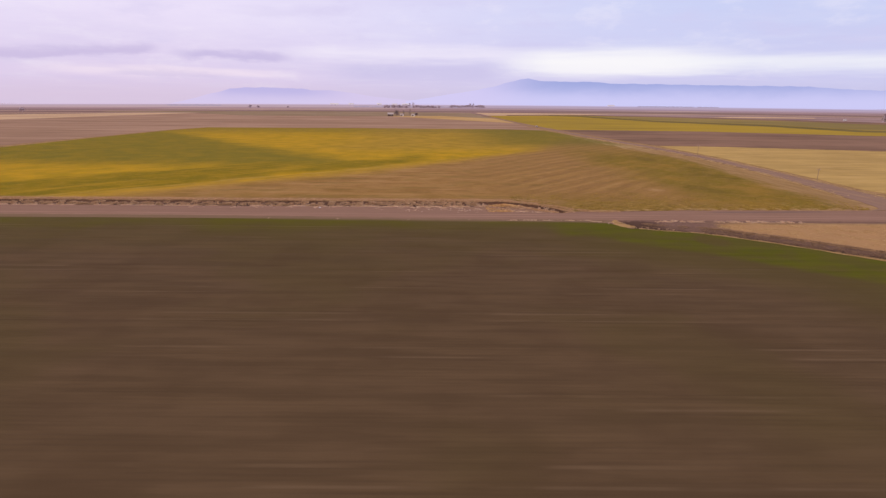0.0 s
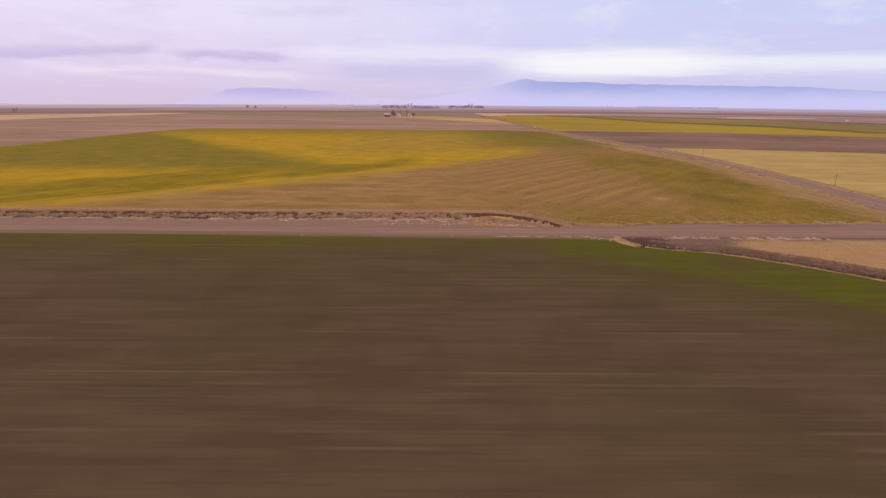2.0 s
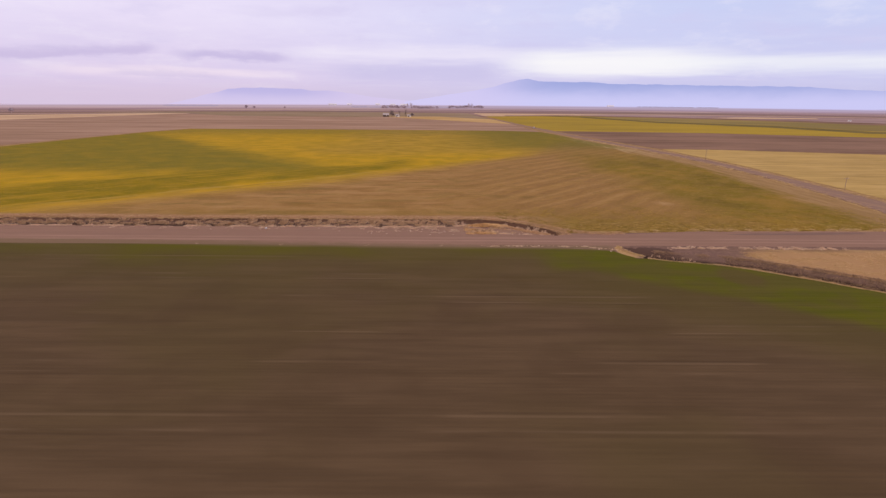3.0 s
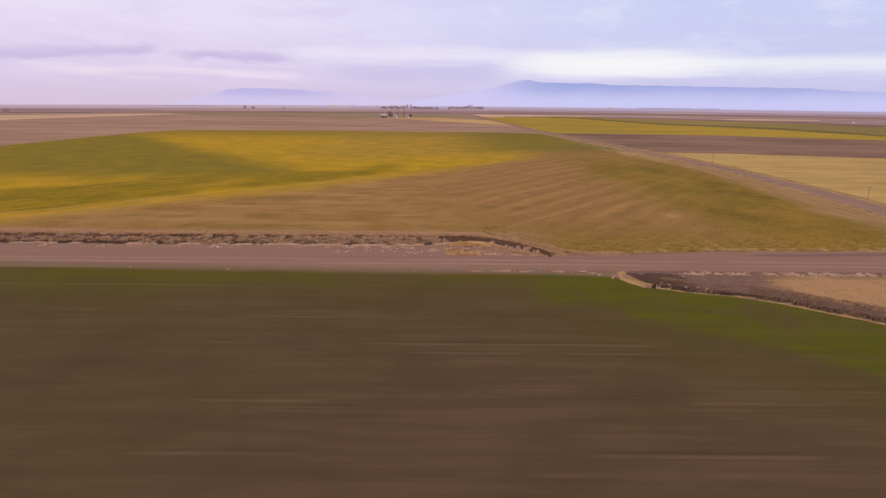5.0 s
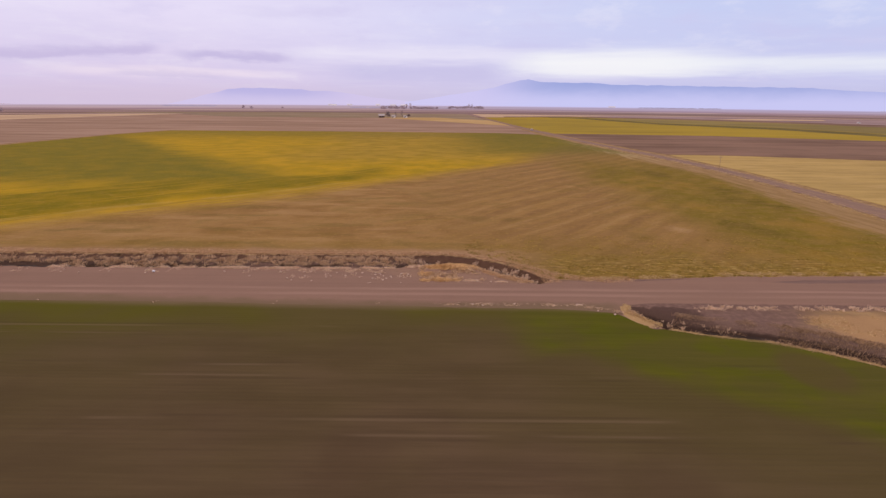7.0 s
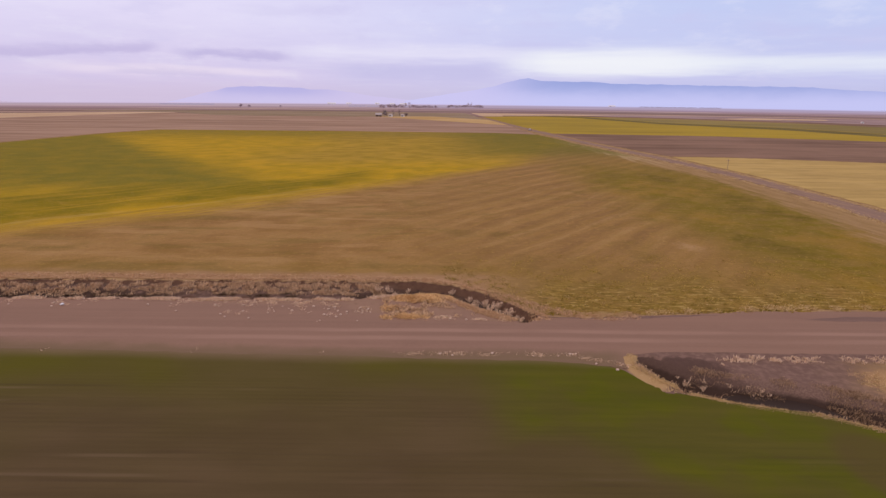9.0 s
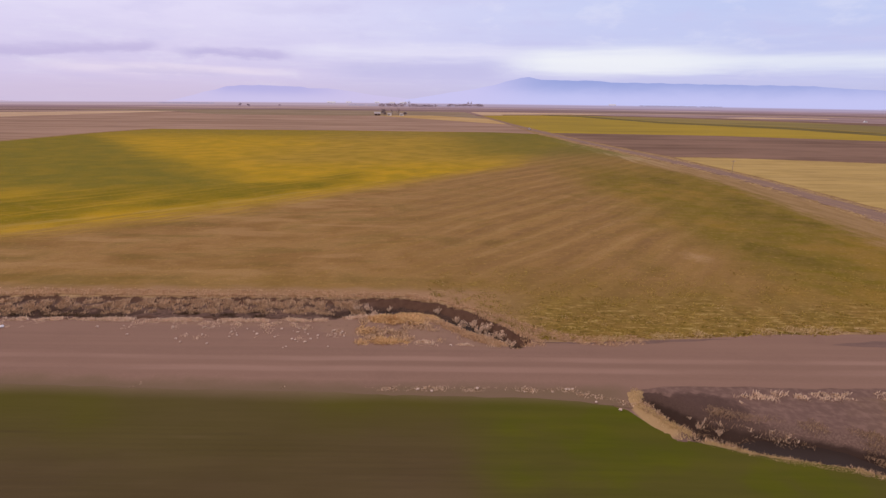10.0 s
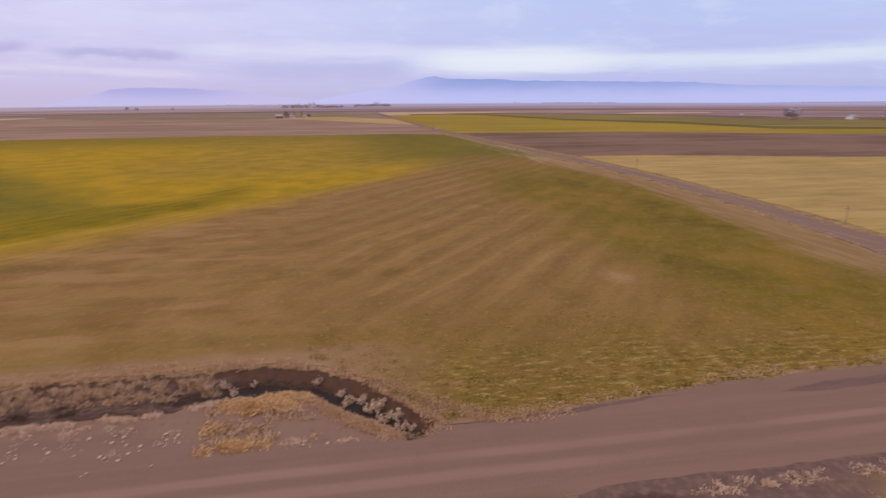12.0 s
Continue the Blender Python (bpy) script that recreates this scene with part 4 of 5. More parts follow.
relief("seeded_field_rows", np.arange(-112, 66, 2.0), np.arange(22, 98.4, 0.125), lambda u, v: (u, v), drill_rows,
       lambda x, y: y < edge_y(x), 0.004, M_SEED, "shallow drill rows and wheel ruts in brown soil")


def swaths(gu, gv, x, y):
    wave = 0.5 + 0.5 * np.sin(2 * math.pi * (gu + 0.6 * np.sin(gv * 0.05)) / 6.0)
    rim = np.clip((y - 122.5) / 10, 0, 1) * np.clip((60 - x) / 10, 0, 1) * np.clip((298 - y) / 30, 0, 1) * np.clip((gu + 126) / 15, 0, 1)
    return -0.03 + 0.034 * np.clip(rim * 12, 0, 1) + 0.07 * wave ** 3 * rim * np.clip((x + 25) / 30, 0, 1)


relief("crop_field_swaths", np.arange(-128, -20, 0.65), np.arange(40, 290, 3.0), lambda n, d: (0.786 * n + 0.625 * d, -0.625 * n + 0.786 * d), swaths,
       lambda x, y: (y > 121.5) & (x < 62) & (y < 300) & (x > -110), 0.032, M_CROP, "low mown swaths lying in diagonal rows")


def road_crown(gu, gv, x, y):
    crown = 0.06 * np.clip(1 - ((y - 103.3) / np.interp(x, [2, 12], [3.2, 2.1])) ** 2, 0, 1) * np.clip((57 - x) / 12, 0, 1)
    tracks = sum(np.exp(-((y - w + 0.12 * np.sin(x * 0.11)) / 0.3) ** 2) for w in (104.15, 102.45))
    return 0.004 + crown - 0.035 * tracks * np.clip(crown * 25 - 0.3, 0, 1)


relief("road_crown", np.arange(-140, 64, 2.5), np.arange(99.6, 106.5, 0.15), lambda u, v: (u, v), road_crown,
       lambda x, y: (x < 58) & ((x > 12) | (y < 106.3)) & (y > np.where(x > 9, 100.8, 99.6)), 0.005, M_ROAD, "low crown of the gravel road with two wheel ruts")


# ---- grass, straw and stones ----
def blades(name, places, size, material, label, category, spread=0.25, count=7, width=0.05, lean=0.5, seed=1):
    """Clumps of blades on the ground, one mesh of many."""
    g = np.random.default_rng(seed)
    places = np.asarray(places, float)
    base = ground_height(places[:, 0], places[:, 1])
    verts, faces = [], []
    for (x, y), z in zip(places, base):
        s = size * g.uniform(0.6, 1.35)
        for _ in range(count):
            a, b = g.uniform(0, 2 * math.pi, 2)
            r = spread * math.sqrt(g.uniform()) * s / size
            bx, by = x + r * math.cos(a), y + r * math.sin(a)
            h, l = s * g.uniform(0.6, 1.1), lean * s * g.uniform(0.2, 1.0)
            w = width * g.uniform(0.7, 1.3)
            ux, uy = -math.sin(b) * w, math.cos(b) * w
            n = len(verts)
            verts += [(bx - ux, by - uy, z - 0.03), (bx + ux, by + uy, z - 0.03),
                      (bx + l * 0.4 * math.cos(b) + ux * 0.8, by + l * 0.4 * math.sin(b) + uy * 0.8, z + h * 0.6),
                      (bx + l * math.cos(b), by + l * math.sin(b), z + h)]
            faces += [(n, n + 1, n + 2), (n, n + 2, n + 3)]
    ob = mesh_object(name, verts, faces, material)
    return tagged(ob, label, category, kind="stuff")


def along(line, n, across, seed, lo=0.0, hi=1.0):
    """Random places beside a ditch: across gives the range over the half width, on both signs."""
    g = np.random.default_rng(seed)
    seg = [(a, b, math.hypot(b[0] - a[0], b[1] - a[1])) for a, b in zip(line, line[1:])]
    total = sum(s[2] for s in seg)
    out = []
    for u in g.uniform(lo, hi, n) * total:
        for a, b, length in seg:
            if u <= length:
                break
            u -= length
        t = min(u / length, 1)
        dx, dy = (b[0] - a[0]) / length, (b[1] - a[1]) / length
        w = (a[2] + t * (b[2] - a[2])) * g.uniform(*across)
        out.append((a[0] + t * (b[0] - a[0]) - dy * w, a[1] + t * (b[1] - a[1]) + dx * w))
    return out


def scatter(n, x0, x1, y0, y1, seed, clump=0.0, scale=0.4, level=0.0):
    g = np.random.default_rng(seed)
    out = []
    while len(out) < n:
        x, y = g.uniform(x0, x1), g.uniform(y0, y1)
        if not clump or wobble(x, y, scale, seed) > level:
            out.append((x, y))
    return out


def gaps(places, scale, level):
    return [p for p in places if wobble(p[0], p[1] * 1.5, scale, 77) > level]


WEST = [(-135, 114.85, 3.1)] + DITCH_WEST[1:]
blades("dry_grass", gaps(along(WEST, 6500, (0.36, 0.80), 31, 0, 0.88), 0.9, 0.0), 0.30, M_DRY, "dull pinkish dry grass on the far slope of the ditch", "grass", 0.3, 9, 0.03, 0.9, 31)
blades("dry_grass", gaps(along(WEST, 2600, (-0.5, 0.2), 71, 0, 0.86), 0.35, 0.12), 0.2, M_BED, "dark matted grass in the bed of the ditch", "grass", 0.35, 9, 0.03, 1.0, 71)
blades("dry_grass", gaps(along(WEST, 1300, (0.0, 0.36), 73, 0.55, 0.88), 0.7, 0.03), 0.22, M_DRY, "dull pinkish grass filling the shallow part of the ditch", "grass", 0.35, 9, 0.03, 1.0, 73)
blades("dry_grass", gaps(along(WEST, 6000, (-1.18, -0.97), 32, 0, 0.92), 0.5, -0.02), 0.16, M_PALE, "bleached dry grass along the lip of the ditch", "grass", 0.3, 9, 0.03, 0.9, 32)
blades("dry_grass", along(WEST, 900, (-1.5, -0.62), 74, 0.925, 1.0) + scatter(90, 2.4, 5.2, 106.9, 109.2, 75, 1, 0.8, -0.15), 0.16, M_VERGE, "tan dry grass on the road bank of the ditch bend", "grass", 0.3, 12, 0.025, 1.1, 74)
blades("dry_grass", gaps(along(WEST, 6800, (1.0, 1.65), 33), 0.5, -0.25), 0.17, M_VERGE, "pinkish tan dry grass between ditch and crop", "grass", 0.3, 9, 0.03, 1.1, 33)
hook = [(1.4, 113.9), (3.2, 111.8), (4.8, 110.2), (6.5, 109.0), (8.5, 108.1), (11, 107.9), (14, 108.3)]
hook = [(x0 + (x1 - x0) * u, y0 + (y1 - y0) * u + v) for (x0, y0), (x1, y1) in zip(hook, hook[1:]) for u, v in rng.uniform((0, -0.7), (1, 0.8), (110, 2)) if wobble(x0 + u * 3, v * 2, 0.9, 58) > -0.1]
blades("dry_grass", hook, 0.2, M_VERGE, "matted straw-coloured grass where the ditch meets the road", "grass", 0.4, 12, 0.022, 1.3, 56)
fringe = [(x, 107.7 + 0.14 * max(0, min(x - 9, 17)) + 0.035 * max(0, x - 26) + v) for x, v in zip(rng.uniform(9, 62, 1300), rng.normal(0.35, 0.3, 1300)) if wobble(x, 0, 0.4, 57) > 0.0]
blades("dry_grass", fringe, 0.2, M_STRAW, "thin pale grass fringe between crop and road", "grass", 0.4, 12, 0.022, 1.3, 57)
EAST = DITCH_EAST[:9]
blades("dry_grass", along(EAST, 2400, (-1.1, -0.97), 36) + [(x + 0.32 * u, y + 0.5 * v) for x, y in ((10.2, 99.4), (9.9, 98.4), (9.9, 97.4), (10.2, 96.3), (10.7, 95.2), (11.2, 94.3)) for u, v in rng.uniform(-1, 1, (9, 2))], 0.09, M_STRAW, "straw-coloured grass along the field lip of the ditch", "grass", 0.25, 10, 0.02, 1.0, 36)
blades("dry_grass", along(EAST, 500, (-0.9, -0.6), 37) + along(EAST, 1500, (0.45, 1.25), 38, 0.25, 1.0), 0.2, M_DULLGRASS, "dull dry grass on the banks of the ditch", "grass", 0.4, 12, 0.018, 1.0, 37)
east_verge = [p for p in scatter(1700, 26, 66, 82, 97.0, 39, 1, 0.3, -0.1)
              if ditch_distance(np.array([p[0]]), np.array([p[1]]), DITCH_EAST)[0] > 1.8 and p[1] > 99.5 - 0.9 * (p[0] - 9)]
blades("verge_grass", east_verge, 0.10, M_STRAW, "straw-yellow dry grass between road and ditch", "grass", 0.5, 12, 0.022, 1.3, 39)
blades("dry_grass", gaps(along(EAST, 700, (0.25, 1.3), 47, 0.06, 0.6), 0.5, 0.02), 0.11, M_DULLGRASS, "sparse dry grass on the bare bank below the road", "grass", 0.45, 20, 0.015, 0.9, 47)
blades("dry_grass", along(EAST, 380, (-1.05, -0.55), 65, 0.0, 0.5) + gaps(along(EAST, 260, (-0.5, 0.45), 66, 0.03, 0.13), 0.7, -0.1), 0.16, M_DRY, "dull straw grass growing down the field bank of the ditch", "grass", 0.4, 14, 0.016, 1.0, 65)
blades("bleached_weeds", scatter(14, 16.5, 20, 98.0, 98.9, 40, 1, 0.8, 0.0) + scatter(30, 17, 22, 98.6, 99.4, 78, 1, 0.8, 0.0) + scatter(120, 21.5, 42, 98.5, 99.5, 72, 1, 0.7, -0.1) + along(EAST, 34, (0.1, 0.9), 41, 0.03, 0.2), 0.22, M_PALE,
       "bleached dead weeds beside the road", "weeds", 0.25, 12, 0.022, 0.9, 40)
blades("bleached_weeds", scatter(130, -8, 6, 99.2, 99.9, 42, 1, 0.6, -0.05) + scatter(60, -9, 5, 99.3, 99.8, 73, 1, 0.9, -0.6) + [(x, y - 0.4 * (x - 5)) for x, y in scatter(70, 5, 9.6, 99.3, 99.9, 76, 1, 0.9, -0.3)] + scatter(8, -50, -8, 99.2, 100.0, 43, 1, 0.5, 0.1), 0.13, M_PALE,
       "bleached weeds on the edge of the seeded field", "weeds", 0.2, 9, 0.02, 0.8, 42)
blades("bleached_weeds", scatter(60, -26, -11, 107.6, 111.4, 44, 1, 0.6, 0.12) + scatter(110, -70, -18, 109.6, 111.4, 45, 1, 0.5, 0.1) + scatter(36, -6, 3, 106.7, 108.0, 46, 1, 0.7, 0.0),
       0.14, M_PALE, "bleached weed tufts scattered on the road shoulder", "weeds", 0.28, 20, 0.026, 1.0, 44)
mound = []
for cx, cy, rx, ry, lean, n in ((-7.4, 112.0, 3.3, 1.2, 0.10, 900), (-10.0, 110.2, 0.9, 1.0, 0.4, 70), (-8.6, 107.3, 2.1, 0.6, -0.05, 300)):
    for q, a in zip(rng.uniform(0, 1, n) ** 0.6, rng.uniform(0, 6.28, n)):
        dx = rx * q * math.cos(a)
        mound.append((cx + dx, cy + lean * dx + ry * q * math.sin(a)))
mound = [p for p in mound if wobble(p[0] * 0.7, p[1], 0.8, 50) > -0.12]
blades("straw_heap", mound, 0.17, M_GOLDSTRAW, "golden straw and dry grass on a low earth heap", "straw", 0.45, 18, 0.03, 1.8, 50)
blades("dry_grass", scatter(430, -11, -2, 107.6, 112.5, 51, 1, 0.5, 0.05), 0.17, M_DRY, "dull dry grass round the earth heap", "grass", 0.3, 7, 0.05, 1.0, 51)
edge_crop = [(x, y) for x, y in [(x, 108 + 22 * u * u) for x, u in zip(rng.uniform(-4, 64, 7000), rng.uniform(0, 1, 7000)) if wobble(x * 0.5, u * 14, 0.7, 52) > -0.1]
             if y > max(108.3 + 0.06 * (x - 9), 117.6 - 1.1 * (x + 3.6)) + 0.2]
blades("crop_plants", edge_crop, 0.17, M_LEAF, "olive and yellow crop plants along the field edge", "crop", 0.4, 8, 0.045, 1.2, 52)
bend = [(x, max(108.6 + 0.06 * (x - 9), 118.0 - 1.1 * (x + 3.6)) + 0.3 + 7.5 * v * v) for x, v in zip(rng.uniform(-5, 30, 5200), rng.uniform(0, 1, 5200)) if wobble(x * 0.8, v * 9, 0.8, 68) > 0.05 + 0.012 * x]
blades("crop_plants", bend[::2], 0.15, M_BENDCROP, "dark olive crop plants in the field corner", "crop", 0.35, 12, 0.03, 1.0, 68)
blades("dry_grass", bend[1::5], 0.15, M_STRAW, "straw-coloured grass among the crop in the field corner", "grass", 0.35, 12, 0.022, 1.2, 69)
inner = [(x, y) for x, y in scatter(3500, -75, 66, 119.5, 158, 53, 1, 0.5, 0.0) if y > 120]
blades("crop_plants", inner, 0.10, M_LEAF, "low olive crop plants among mown stubble", "crop", 0.5, 7, 0.045, 1.4, 53)
lane_side = []
for side in (lane[3:13], lane[-12:-2]):
    for (x0, y0), (x1, y1) in zip(side, side[1:]):
        n = int(9 * math.hypot(x1 - x0, y1 - y0))
        if max(y0, y1) < 350:
            lane_side += [(x0 + (x1 - x0) * u + v, y0 + (y1 - y0) * u) for u, v in zip(rng.uniform(0, 1, n), rng.normal(0, 0.7, n)) if wobble(x0, y0 + u * 20, 0.3, 59) > -0.3]
blades("verge_grass", lane_side, 0.16, M_STRAW, "thin straw-coloured grass along the side road", "grass", 0.5, 6, 0.05, 1.4, 59)
shoots = [(x, y) for x, y in scatter(6500, -45, 12, 89.5, 98.2, 55, 1, 0.4, -0.3) if y < 97.5 - max(0, 0.85 * (x - 6.5))]
blades("green_shoots", shoots, 0.05, M_SHOOT, "short green shoots on the headland", "crop", 0.4, 6, 0.035, 0.6, 55)
rim = [(x, float(edge_y(np.array([x]))[0]) + 1.15 + v) for x, v in zip(rng.uniform(-118, 8, 5200), rng.normal(0, 0.42, 5200)) if wobble(x, v * 3, 0.35, 67) > -0.25]
blades("low_weeds", rim, 0.06, M_RIM, "low dull green weeds where the field meets the road", "weeds", 0.4, 7, 0.035, 1.0, 67)


def dead_bush(x, y, size, seed):
    """A bleached bush: thin stems from one root, each with short side twigs."""
    g = np.random.default_rng(seed)
    ob = thing("dead_bush", x, y, float(ground_height([x], [y])[0]) - 0.03)
    tagged(ob, "bleached leafless bush growing in the wet ditch", "bush", "dead bushes in the ditch")
    stems, verts, faces = [], [], []
    for _ in range(9):
        a, out = g.uniform(0, 6.28), size * g.uniform(0.25, 0.62)
        top = Vector((out * math.cos(a), out * math.sin(a), size * g.uniform(0.6, 1.05)))
        stems.append(tube([(0, 0, 0), (top.x * 0.35, top.y * 0.35, top.z * 0.5), tuple(top)], [0.018, 0.012, 0.004], 5))
        for _ in range(16):
            p = top * g.uniform(0.35, 1.0) + Vector(g.normal(0, 0.07 * size, 3))
            u = Vector(g.normal(0, 1, 3)).normalized() * size * 0.16
            v = Vector(g.normal(0, 1, 3)).normalized() * size * 0.035
            n = len(verts)
            verts += [p - u, p + v, p + u, p - v]
            faces.append((n, n + 1, n + 2, n + 3))
    part("stem", join(*stems), M_WOOD, ob)
    mesh_object("crown", verts, faces, M_PALE, ob)


for k, (x, y, size) in enumerate(((-12.2, 116.4, 0.7), (-10.9, 116.6, 0.8), (-10.2, 115.8, 0.75), (-8.9, 116.7, 0.6), (-4.0, 115.9, 0.7), (-2.1, 113.9, 0.75), (-1.5, 112.9, 0.9), (-0.6, 112.6, 0.85),
                                  (-0.2, 111.6, 1.0), (0.6, 111.3, 1.05), (0.9, 110.3, 0.95), (1.7, 110.2, 0.9), (1.9, 109.2, 0.85), (2.6, 108.8, 0.75), (2.4, 108.1, 0.6),
                                  (12.6, 95.9, 0.45), (13.6, 96.6, 0.55), (14.6, 95.9, 0.5), (13.9, 95.2, 0.4))):
    dead_bush(x, y, size, 300 + k)

# thin dark strip and a damp dark patch between road and crop
M_DARKGROUND = plain("dark_ground", (0.17, 0.105, 0.080), (0.225, 0.140, 0.105), 1.2, 0.8, (0.25, 1.5, 1))
sheet("dark_strip", ragged([(4.4, 107.6), (9, 107.3), (16.5, 107.95), (22, 108.6), (16.5, 108.35), (9, 107.7)], 0.6, 0.26, 1.1, 24), 0.012, M_DARKGROUND, "thin dark strip along the road's edge", "road", 0.03)
sheet("dark_strip", ragged([(29.5, 107.6), (34, 107.2), (42, 107.6), (52, 108.6), (52, 109.5), (42, 108.9), (34, 108.5)], 0.9, 0.3, 0.6, 25), 0.010, M_DARKGROUND, "dark damp patch on the gravel beside the crop", "road", 0.03)


def litter_bag(x, y):
    g = np.random.default_rng(401)
    bm = bmesh.new()
    bmesh.ops.create_icosphere(bm, subdivisions=2, radius=0.2)
    for v in bm.verts:
        v.co *= g.uniform(0.65, 1.2)
        v.co.z = v.co.z * 0.6 + 0.09
    ob = part("litter_bag", bm, M_WHITE)
    ob.matrix_basis = pose(x, y, 0.02, 0, 0, 20)
    tagged(ob, "crumpled white plastic bag on the road shoulder", "litter")


litter_bag(-42.5, 109.6)


def stone_mesh(seed, size):
    g = np.random.default_rng(seed)
    bm = bmesh.new()
    bmesh.ops.create_icosphere(bm, subdivisions=1, radius=size)
    for v in bm.verts:
        v.co *= g.uniform(0.7, 1.2)
        v.co.z *= 0.65
    return bm


g = np.random.default_rng(61)
kinds = []
for k in range(4):
    ob = part("stone", stone_mesh(70 + k, 0.07 + 0.025 * k), M_STONE)
    tagged(ob, "pale stone lying beside the gravel road", "stone", "roadside stones")
    kinds.append(ob)
spots = scatter(34, -27, -10, 106.2, 110.4, 62, 1, 0.5, 0.02) + scatter(16, -60, -27, 109, 111.4, 63) + scatter(8, -6, 6, 99.2, 100.0, 64) + [(7.0, 97.95), (8.4, 97.0), (-16.6, 106.0), (-16.4, 106.2), (-16.0, 107.5), (-16.3, 107.7), (-15.7, 107.2), (-17.9, 108.1), (-4.3, 106.9), (-2.8, 106.8), (-9.5, 108.8), (-12.4, 109.0), (-22.0, 109.1), (-19.6, 108.7), (-27.5, 109.8), (-24.7, 110.1), (-30.7, 108.3)]
for k, (x, y) in enumerate(spots):
    z = max(float(ground_height([x], [y])[0]), 0.0) + 0.05
    m = pose(x, y, z, 0, 0, g.uniform(0, 360))
    if k < 4:
        kinds[k].matrix_basis = m
    else:
        copy_thing(kinds[k % 4], m)


# ---- poles, farmstead, trees ----
def utility_pole(x, y, height):
    ob = thing("utility_pole", x, y, -0.05)
    tagged(ob, "weathered grey wooden pole beside the side road", "pole", "roadside poles")
    part("post", tube([(0, 0, 0), (0, 0, height * 0.5), (0.02, 0, height)], [0.085, 0.075, 0.06], 8), M_WOOD, ob)
    part("crossarm", box(1.1, 0.10, 0.12, 0, 0.1, height - 0.55, 0.01), M_WOOD, ob)
    for s in (-0.45, 0.45):
        part("insulator", tube([(s, 0.1, height - 0.43), (s, 0.1, height - 0.33), (s, 0.1, height - 0.25)], [0.03, 0.055, 0.03], 7), M_STONE, ob, "pale ceramic insulator")
    return ob


utility_pole(80.8, 225, 4.5)
utility_pole(81.6, 155, 3.3)


def tree(x, y, height, width, seed, dense=True, z=0.0, label="", leaves=520, category="tree", crown=None):
    g = np.random.default_rng(seed)
    ob = thing("tree", x, y, z)
    tagged(ob, label, category)
    trunk = [tube([(0, 0, -0.1), (0.1, 0, height * 0.35), (0.05, 0.1, height * 0.95)], [height * 0.028, height * 0.02, height * 0.004], 7)]
    tips = []
    for k in range(12):
        a, h = g.uniform(0, 6.28), height * g.uniform(0.22, 0.75)
        r = width * 0.5 * g.uniform(0.5, 0.95) * (1.1 - 0.5 * h / height)
        tip = (r * math.cos(a), r * math.sin(a), h + height * g.uniform(0.08, 0.25))
        trunk.append(tube([(0, 0, h), (tip[0] * 0.5, tip[1] * 0.5, (h + tip[2]) / 2), tip], [height * 0.009, height * 0.006, height * 0.002], 5))
        tips.append(Vector(tip))
    part("trunk", join(*trunk), crown or M_BARK, ob)
    tips += [Vector((0, 0, height * f)) for f in (0.55, 0.7, 0.85, 0.95)]
    verts, faces = [], []
    for _ in range(leaves):
        c = tips[g.integers(len(tips))]
        p = c + Vector(g.normal(0, 1, 3) * np.array([width * 0.13, width * 0.13, height * 0.09]))
        p.z = max(p.z, height * 0.12)
        s = (width * 0.075 if dense else width * 0.05) * g.uniform(0.6, 1.3)
        u = Vector(g.normal(0, 1, 3)).normalized() * s
        v = Vector(g.normal(0, 1, 3)).normalized() * (s if dense else s * 0.25)
        n = len(verts)
        verts += [p - u, p + v, p + u, p - v]
        faces.append((n, n + 1, n + 2, n + 3))
    mesh_object("crown", verts, faces, crown or (M_NEEDLE if dense else M_TWIG), ob)
    return ob


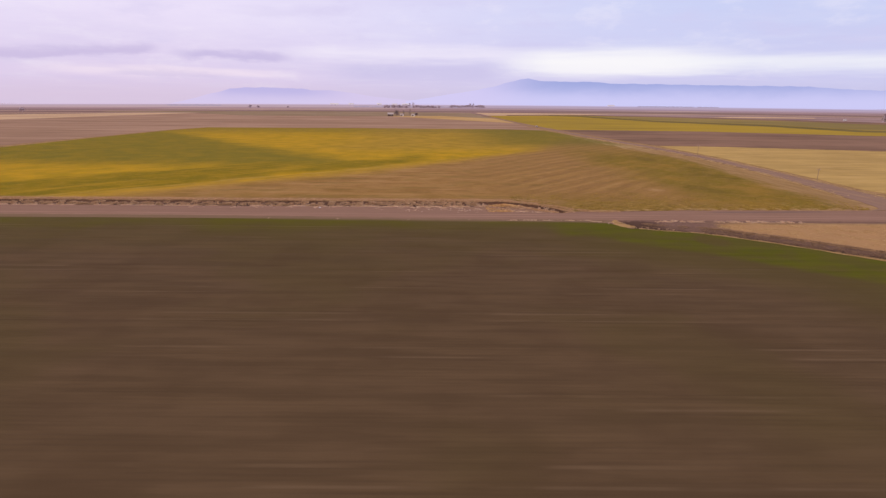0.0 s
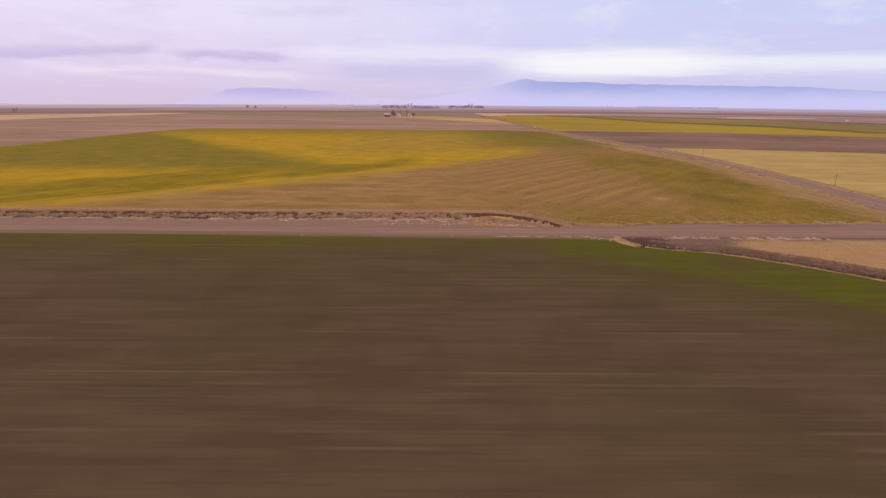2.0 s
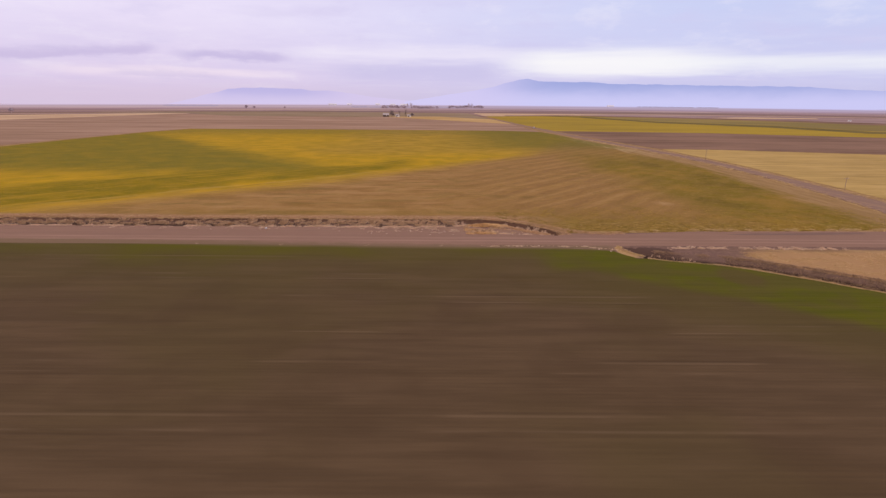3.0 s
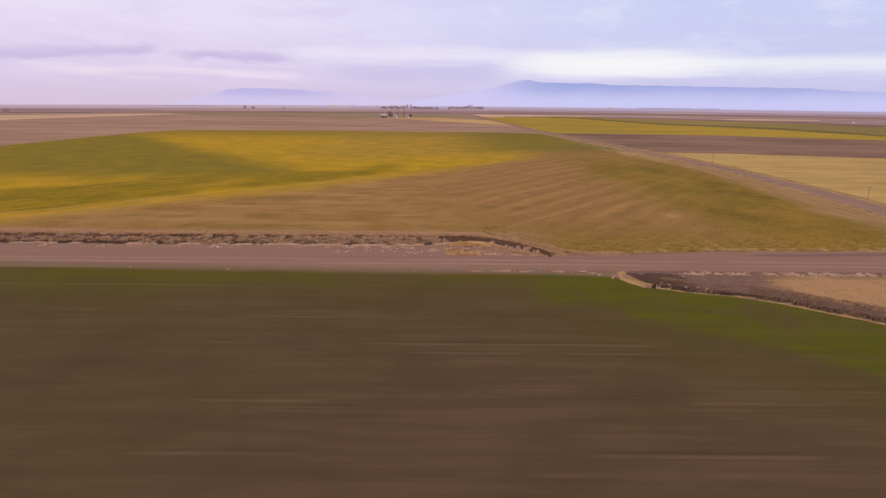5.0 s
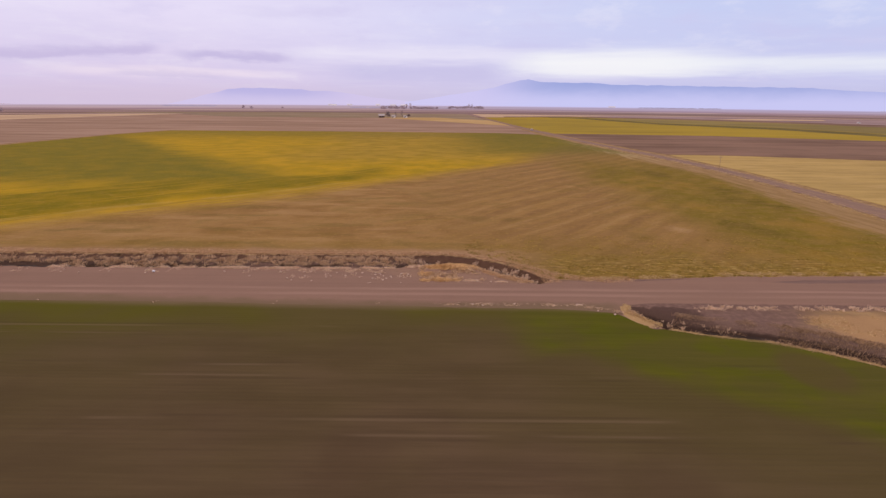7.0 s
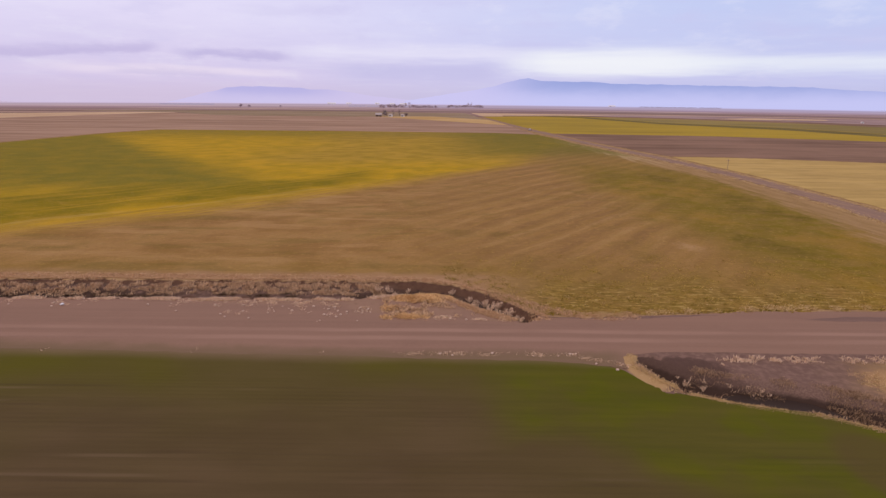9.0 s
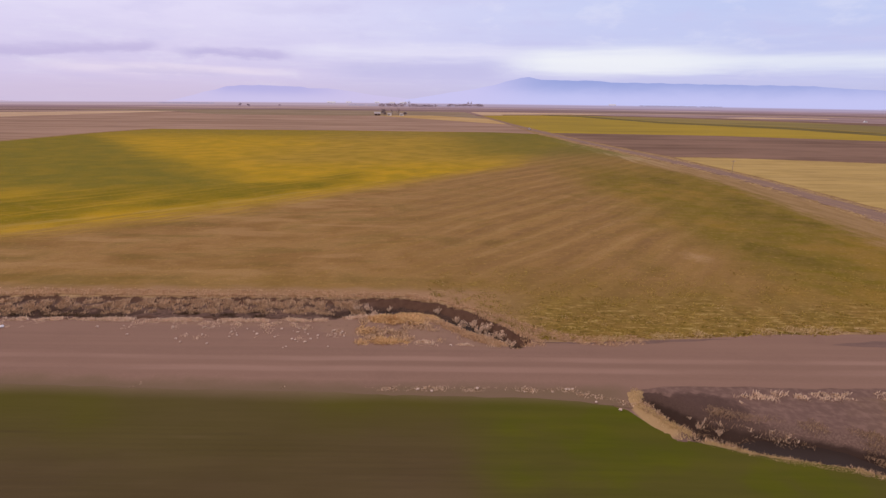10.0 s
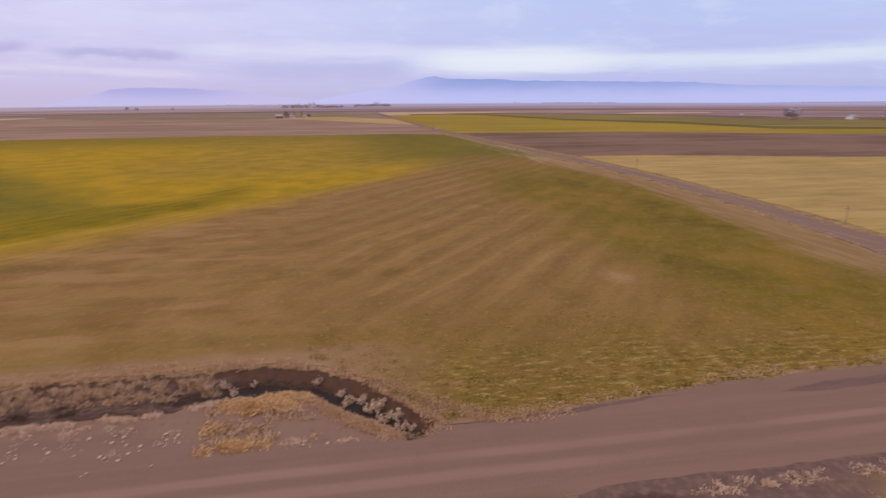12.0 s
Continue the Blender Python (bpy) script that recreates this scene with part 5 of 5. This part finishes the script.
def farm_building(name, x, y, turn, sx, sy, wall_h, roof_h, wall, roof, label, category, windows=2, z=0.0):
    ob = thing(name, x, y, z, turn)
    tagged(ob, label, category)
    t = 0.25
    wallbm = join(box(sx, t, wall_h, 0, -sy / 2 + t / 2, 0), box(sx, t, wall_h, 0, sy / 2 - t / 2, 0),
                  box(t, sy - 2 * t, wall_h, -sx / 2 + t / 2, 0, 0), box(t, sy - 2 * t, wall_h, sx / 2 - t / 2, 0, 0))
    for s in (-1, 1):
        a = [wallbm.verts.new((s * (sx / 2 - k * t), yy, zz)) for k in (0, 1) for yy, zz in ((-sy / 2, wall_h), (sy / 2, wall_h), (0, wall_h + roof_h))]
        for f in ((0, 1, 2), (5, 4, 3), (0, 3, 4, 1), (1, 4, 5, 2), (2, 5, 3, 0)):
            wallbm.faces.new([a[k] for k in f])
    part("wall", wallbm, wall, ob)
    o = 0.5
    bm = bmesh.new()
    slope = roof_h / (sy / 2)
    for s in (-1, 1):
        c = [(-sx / 2 - o, s * (sy / 2 + o), wall_h - slope * o), (sx / 2 + o, s * (sy / 2 + o), wall_h - slope * o), (sx / 2 + o, 0, wall_h + roof_h), (-sx / 2 - o, 0, wall_h + roof_h)]
        lo = [bm.verts.new((px, py, pz + 0.02)) for px, py, pz in c]
        hi = [bm.verts.new((px, py, pz + 0.2)) for px, py, pz in c]
        bm.faces.new(lo)
        bm.faces.new(hi[::-1])
        for k in range(4):
            bm.faces.new((lo[k], hi[k], hi[(k + 1) % 4], lo[(k + 1) % 4]))
    part("roof", bm, roof, ob)
    part("door", box(min(3.0, sx * 0.25), 0.12, min(wall_h * 0.8, 3.0), -sx * 0.2, -sy / 2 - 0.04, 0), M_DARKWALL, ob)
    for k in range(windows):
        wx = sx * (0.08 + 0.3 * k)
        win = part("window", box(1.5, 0.12, 1.3, wx, -sy / 2 - 0.03, wall_h * 0.4), M_WHITE, ob)
        part("pane", box(1.2, 0.06, 1.0, wx, -sy / 2 - 0.08, wall_h * 0.4 + 0.15), M_PANE, win)
    return ob


farm_building("barn", -103, 908, 8, 8.5, 6.5, 3.0, 2.4, M_DARKWALL, M_ROOF, "dark barn with a pale metal roof at the farmstead", "barn", 1)
farm_building("shed", -85, 912, -5, 5, 5, 2.6, 1.3, M_WHITE, M_ROOF, "small white farm shed among trees", "shed", 1)
farm_building("shed", -67, 915, 0, 5.5, 5, 2.2, 1.2, M_WHITE, M_ROOF, "low white shed beside a bare tree", "shed", 1)
tree(-94, 912, 9, 7, 81, True, label="dark dense conifer beside the barn")
tree(-84, 935, 10, 6, 82, False, label="tall leafless poplar at the farmstead")
tree(-73, 930, 11, 8, 83, False, label="tall leafless tree at the farmstead")
tree(-62, 914, 5, 6, 84, True, label="low dark bush beside the shed")


def plain_z(x, y):
    r = math.hypot(x, y - 40)
    sag = 1 - (math.atan2(x, y - 40) / 0.75) ** 2
    return sag * float(np.interp(r, [1350, 1700, 2200, 2900, 3700, 4400, 4860], [0.02, 1.0, 3.0, 6.0, 10.0, 14.0, 16.5])) if r > 1350 else 0.0


g = np.random.default_rng(90)
for k in range(40):
    x = -232 + 8.4 * k + g.uniform(-5, 5) if k < 24 else 12 + (k - 24) * 9 + g.uniform(-4, 4)
    y = 2080 + g.uniform(-40, 60) if k < 24 else 2350 + g.uniform(-50, 50)
    h = g.uniform(8, 13) if k not in (11, 12, 33, 35) else 20
    tree(x, y, h, h * g.uniform(1.2, 1.9) if h < 15 else 10, 100 + k, True, plain_z(x, y), "leafless windbreak tree on the far plain, greyed by haze", 200, crown=M_FARTREE)
for x, y, h in ((-648, 1850, 11), (-622, 1852, 9), (-770, 1015, 8), (-560, 1980, 7)):
    tree(x, y, h, h * 1.1, int(abs(x)), True, plain_z(x, y), "lone tree on the far plain, greyed by haze", 300, crown=M_FARTREE)
for x, y, h, w in ((462, 612, 11, 13), (472, 616, 10, 12), (540, 566, 10, 16), (556, 570, 11, 16), (572, 568, 9, 14)):
    tree(x, y, h, w, int(x), True, 0, "broad tree beside the far farm, greyed by haze", 520, crown=M_FARTREE)


def treeline(az0, az1, r, low, high, seed, label):
    """A distant belt of trees: uneven clumps of leaves in one mesh."""
    g = np.random.default_rng(seed)
    verts, faces = [], []
    for a in np.arange(az0, az1, math.degrees(5 / r)):
        if wobble(a, r, 1.6, seed) < -0.5:
            continue
        rr = r + g.uniform(-25, 25)
        x, y = rr * math.sin(radians(a)), 40 + rr * math.cos(radians(a))
        h, z = low + (high - low) * (0.5 + 0.5 * wobble(a, 0, 2.3, seed + 1)) * g.uniform(0.6, 1.2), plain_z(x, y)
        for _ in range(14):
            p = Vector((x + g.normal(0, 3.5), y + g.normal(0, 3.5), z + h * g.uniform(0.05, 1.0)))
            u, v = Vector(g.normal(0, 1, 3)).normalized() * 2.2, Vector(g.normal(0, 1, 3)).normalized() * 1.6
            n = len(verts)
            verts += [p - u, p + v, p + u, p - v]
            faces.append((n, n + 1, n + 2, n + 3))
    tagged(mesh_object("far_treeline", verts, faces, M_BELT), label, "trees", kind="stuff")


treeline(-26.5, -22.0, 2900, 4, 7, 501, "low grey belt of trees on the hazy horizon")
treeline(19, 26, 3800, 4, 9, 503, "bluish belt of trees at the foot of the ridge")
treeline(-9.5, 1.5, 2500, 3, 5, 504, "grey trees round the distant town")
farm_building("farmhouse", 527, 600, 25, 10, 7, 2.8, 2.0, M_WHITE, M_ROOF, "white farmhouse between far trees", "house", 2)
for k in range(11):
    a = g.uniform(-11.5, -2) if k < 9 else g.uniform(15.5, 17)
    r = g.uniform(3600, 4300)
    x, y = r * math.sin(radians(a)), r * math.cos(radians(a))
    farm_building("shed", x, y, g.uniform(-20, 20), g.uniform(18, 40), 14, 7, 3, M_WHITE, M_WHITE, "white warehouse on the edge of the distant town", "shed", 0, plain_z(x, y))


# ---- parked vehicles, far off ----
def parked_car(name, x, y, turn, length, height, label, category, paint):
    ob = thing(name, x, y, 0.03, turn)
    tagged(ob, label, category)
    w, r = length * 0.4, 0.34
    part("body", box(length, w, height * 0.42, 0, 0, 0.28, 0.12), paint, ob)
    part("cabin", box(length * 0.55, w * 0.88, height * 0.42, -length * 0.06, 0, 0.28 + height * 0.42, 0.16), paint, ob)
    for s in (-1, 1):
        part("window", box(length * 0.46, 0.03, height * 0.24, -length * 0.06, s * (w * 0.44 + 0.01), 0.36 + height * 0.46), M_PANE, ob, "dark side window")
        for f in (-0.32, 0.32):
            bm = tube([(length * f, s * (w / 2 - 0.12), r), (length * f, s * (w / 2 + 0.04), r)], [r, r], 12)
            part("wheel", bm, M_TYRE, ob, "black rubber wheel")
    return ob


parked_car("car", 62.5, 496, 80, 4.6, 1.6, "pale parked car on the side road", "car", M_CARPAINT)
parked_car("van", 548, 800, 15, 5.2, 2.2, "white van parked among far fields", "van", M_WHITE)
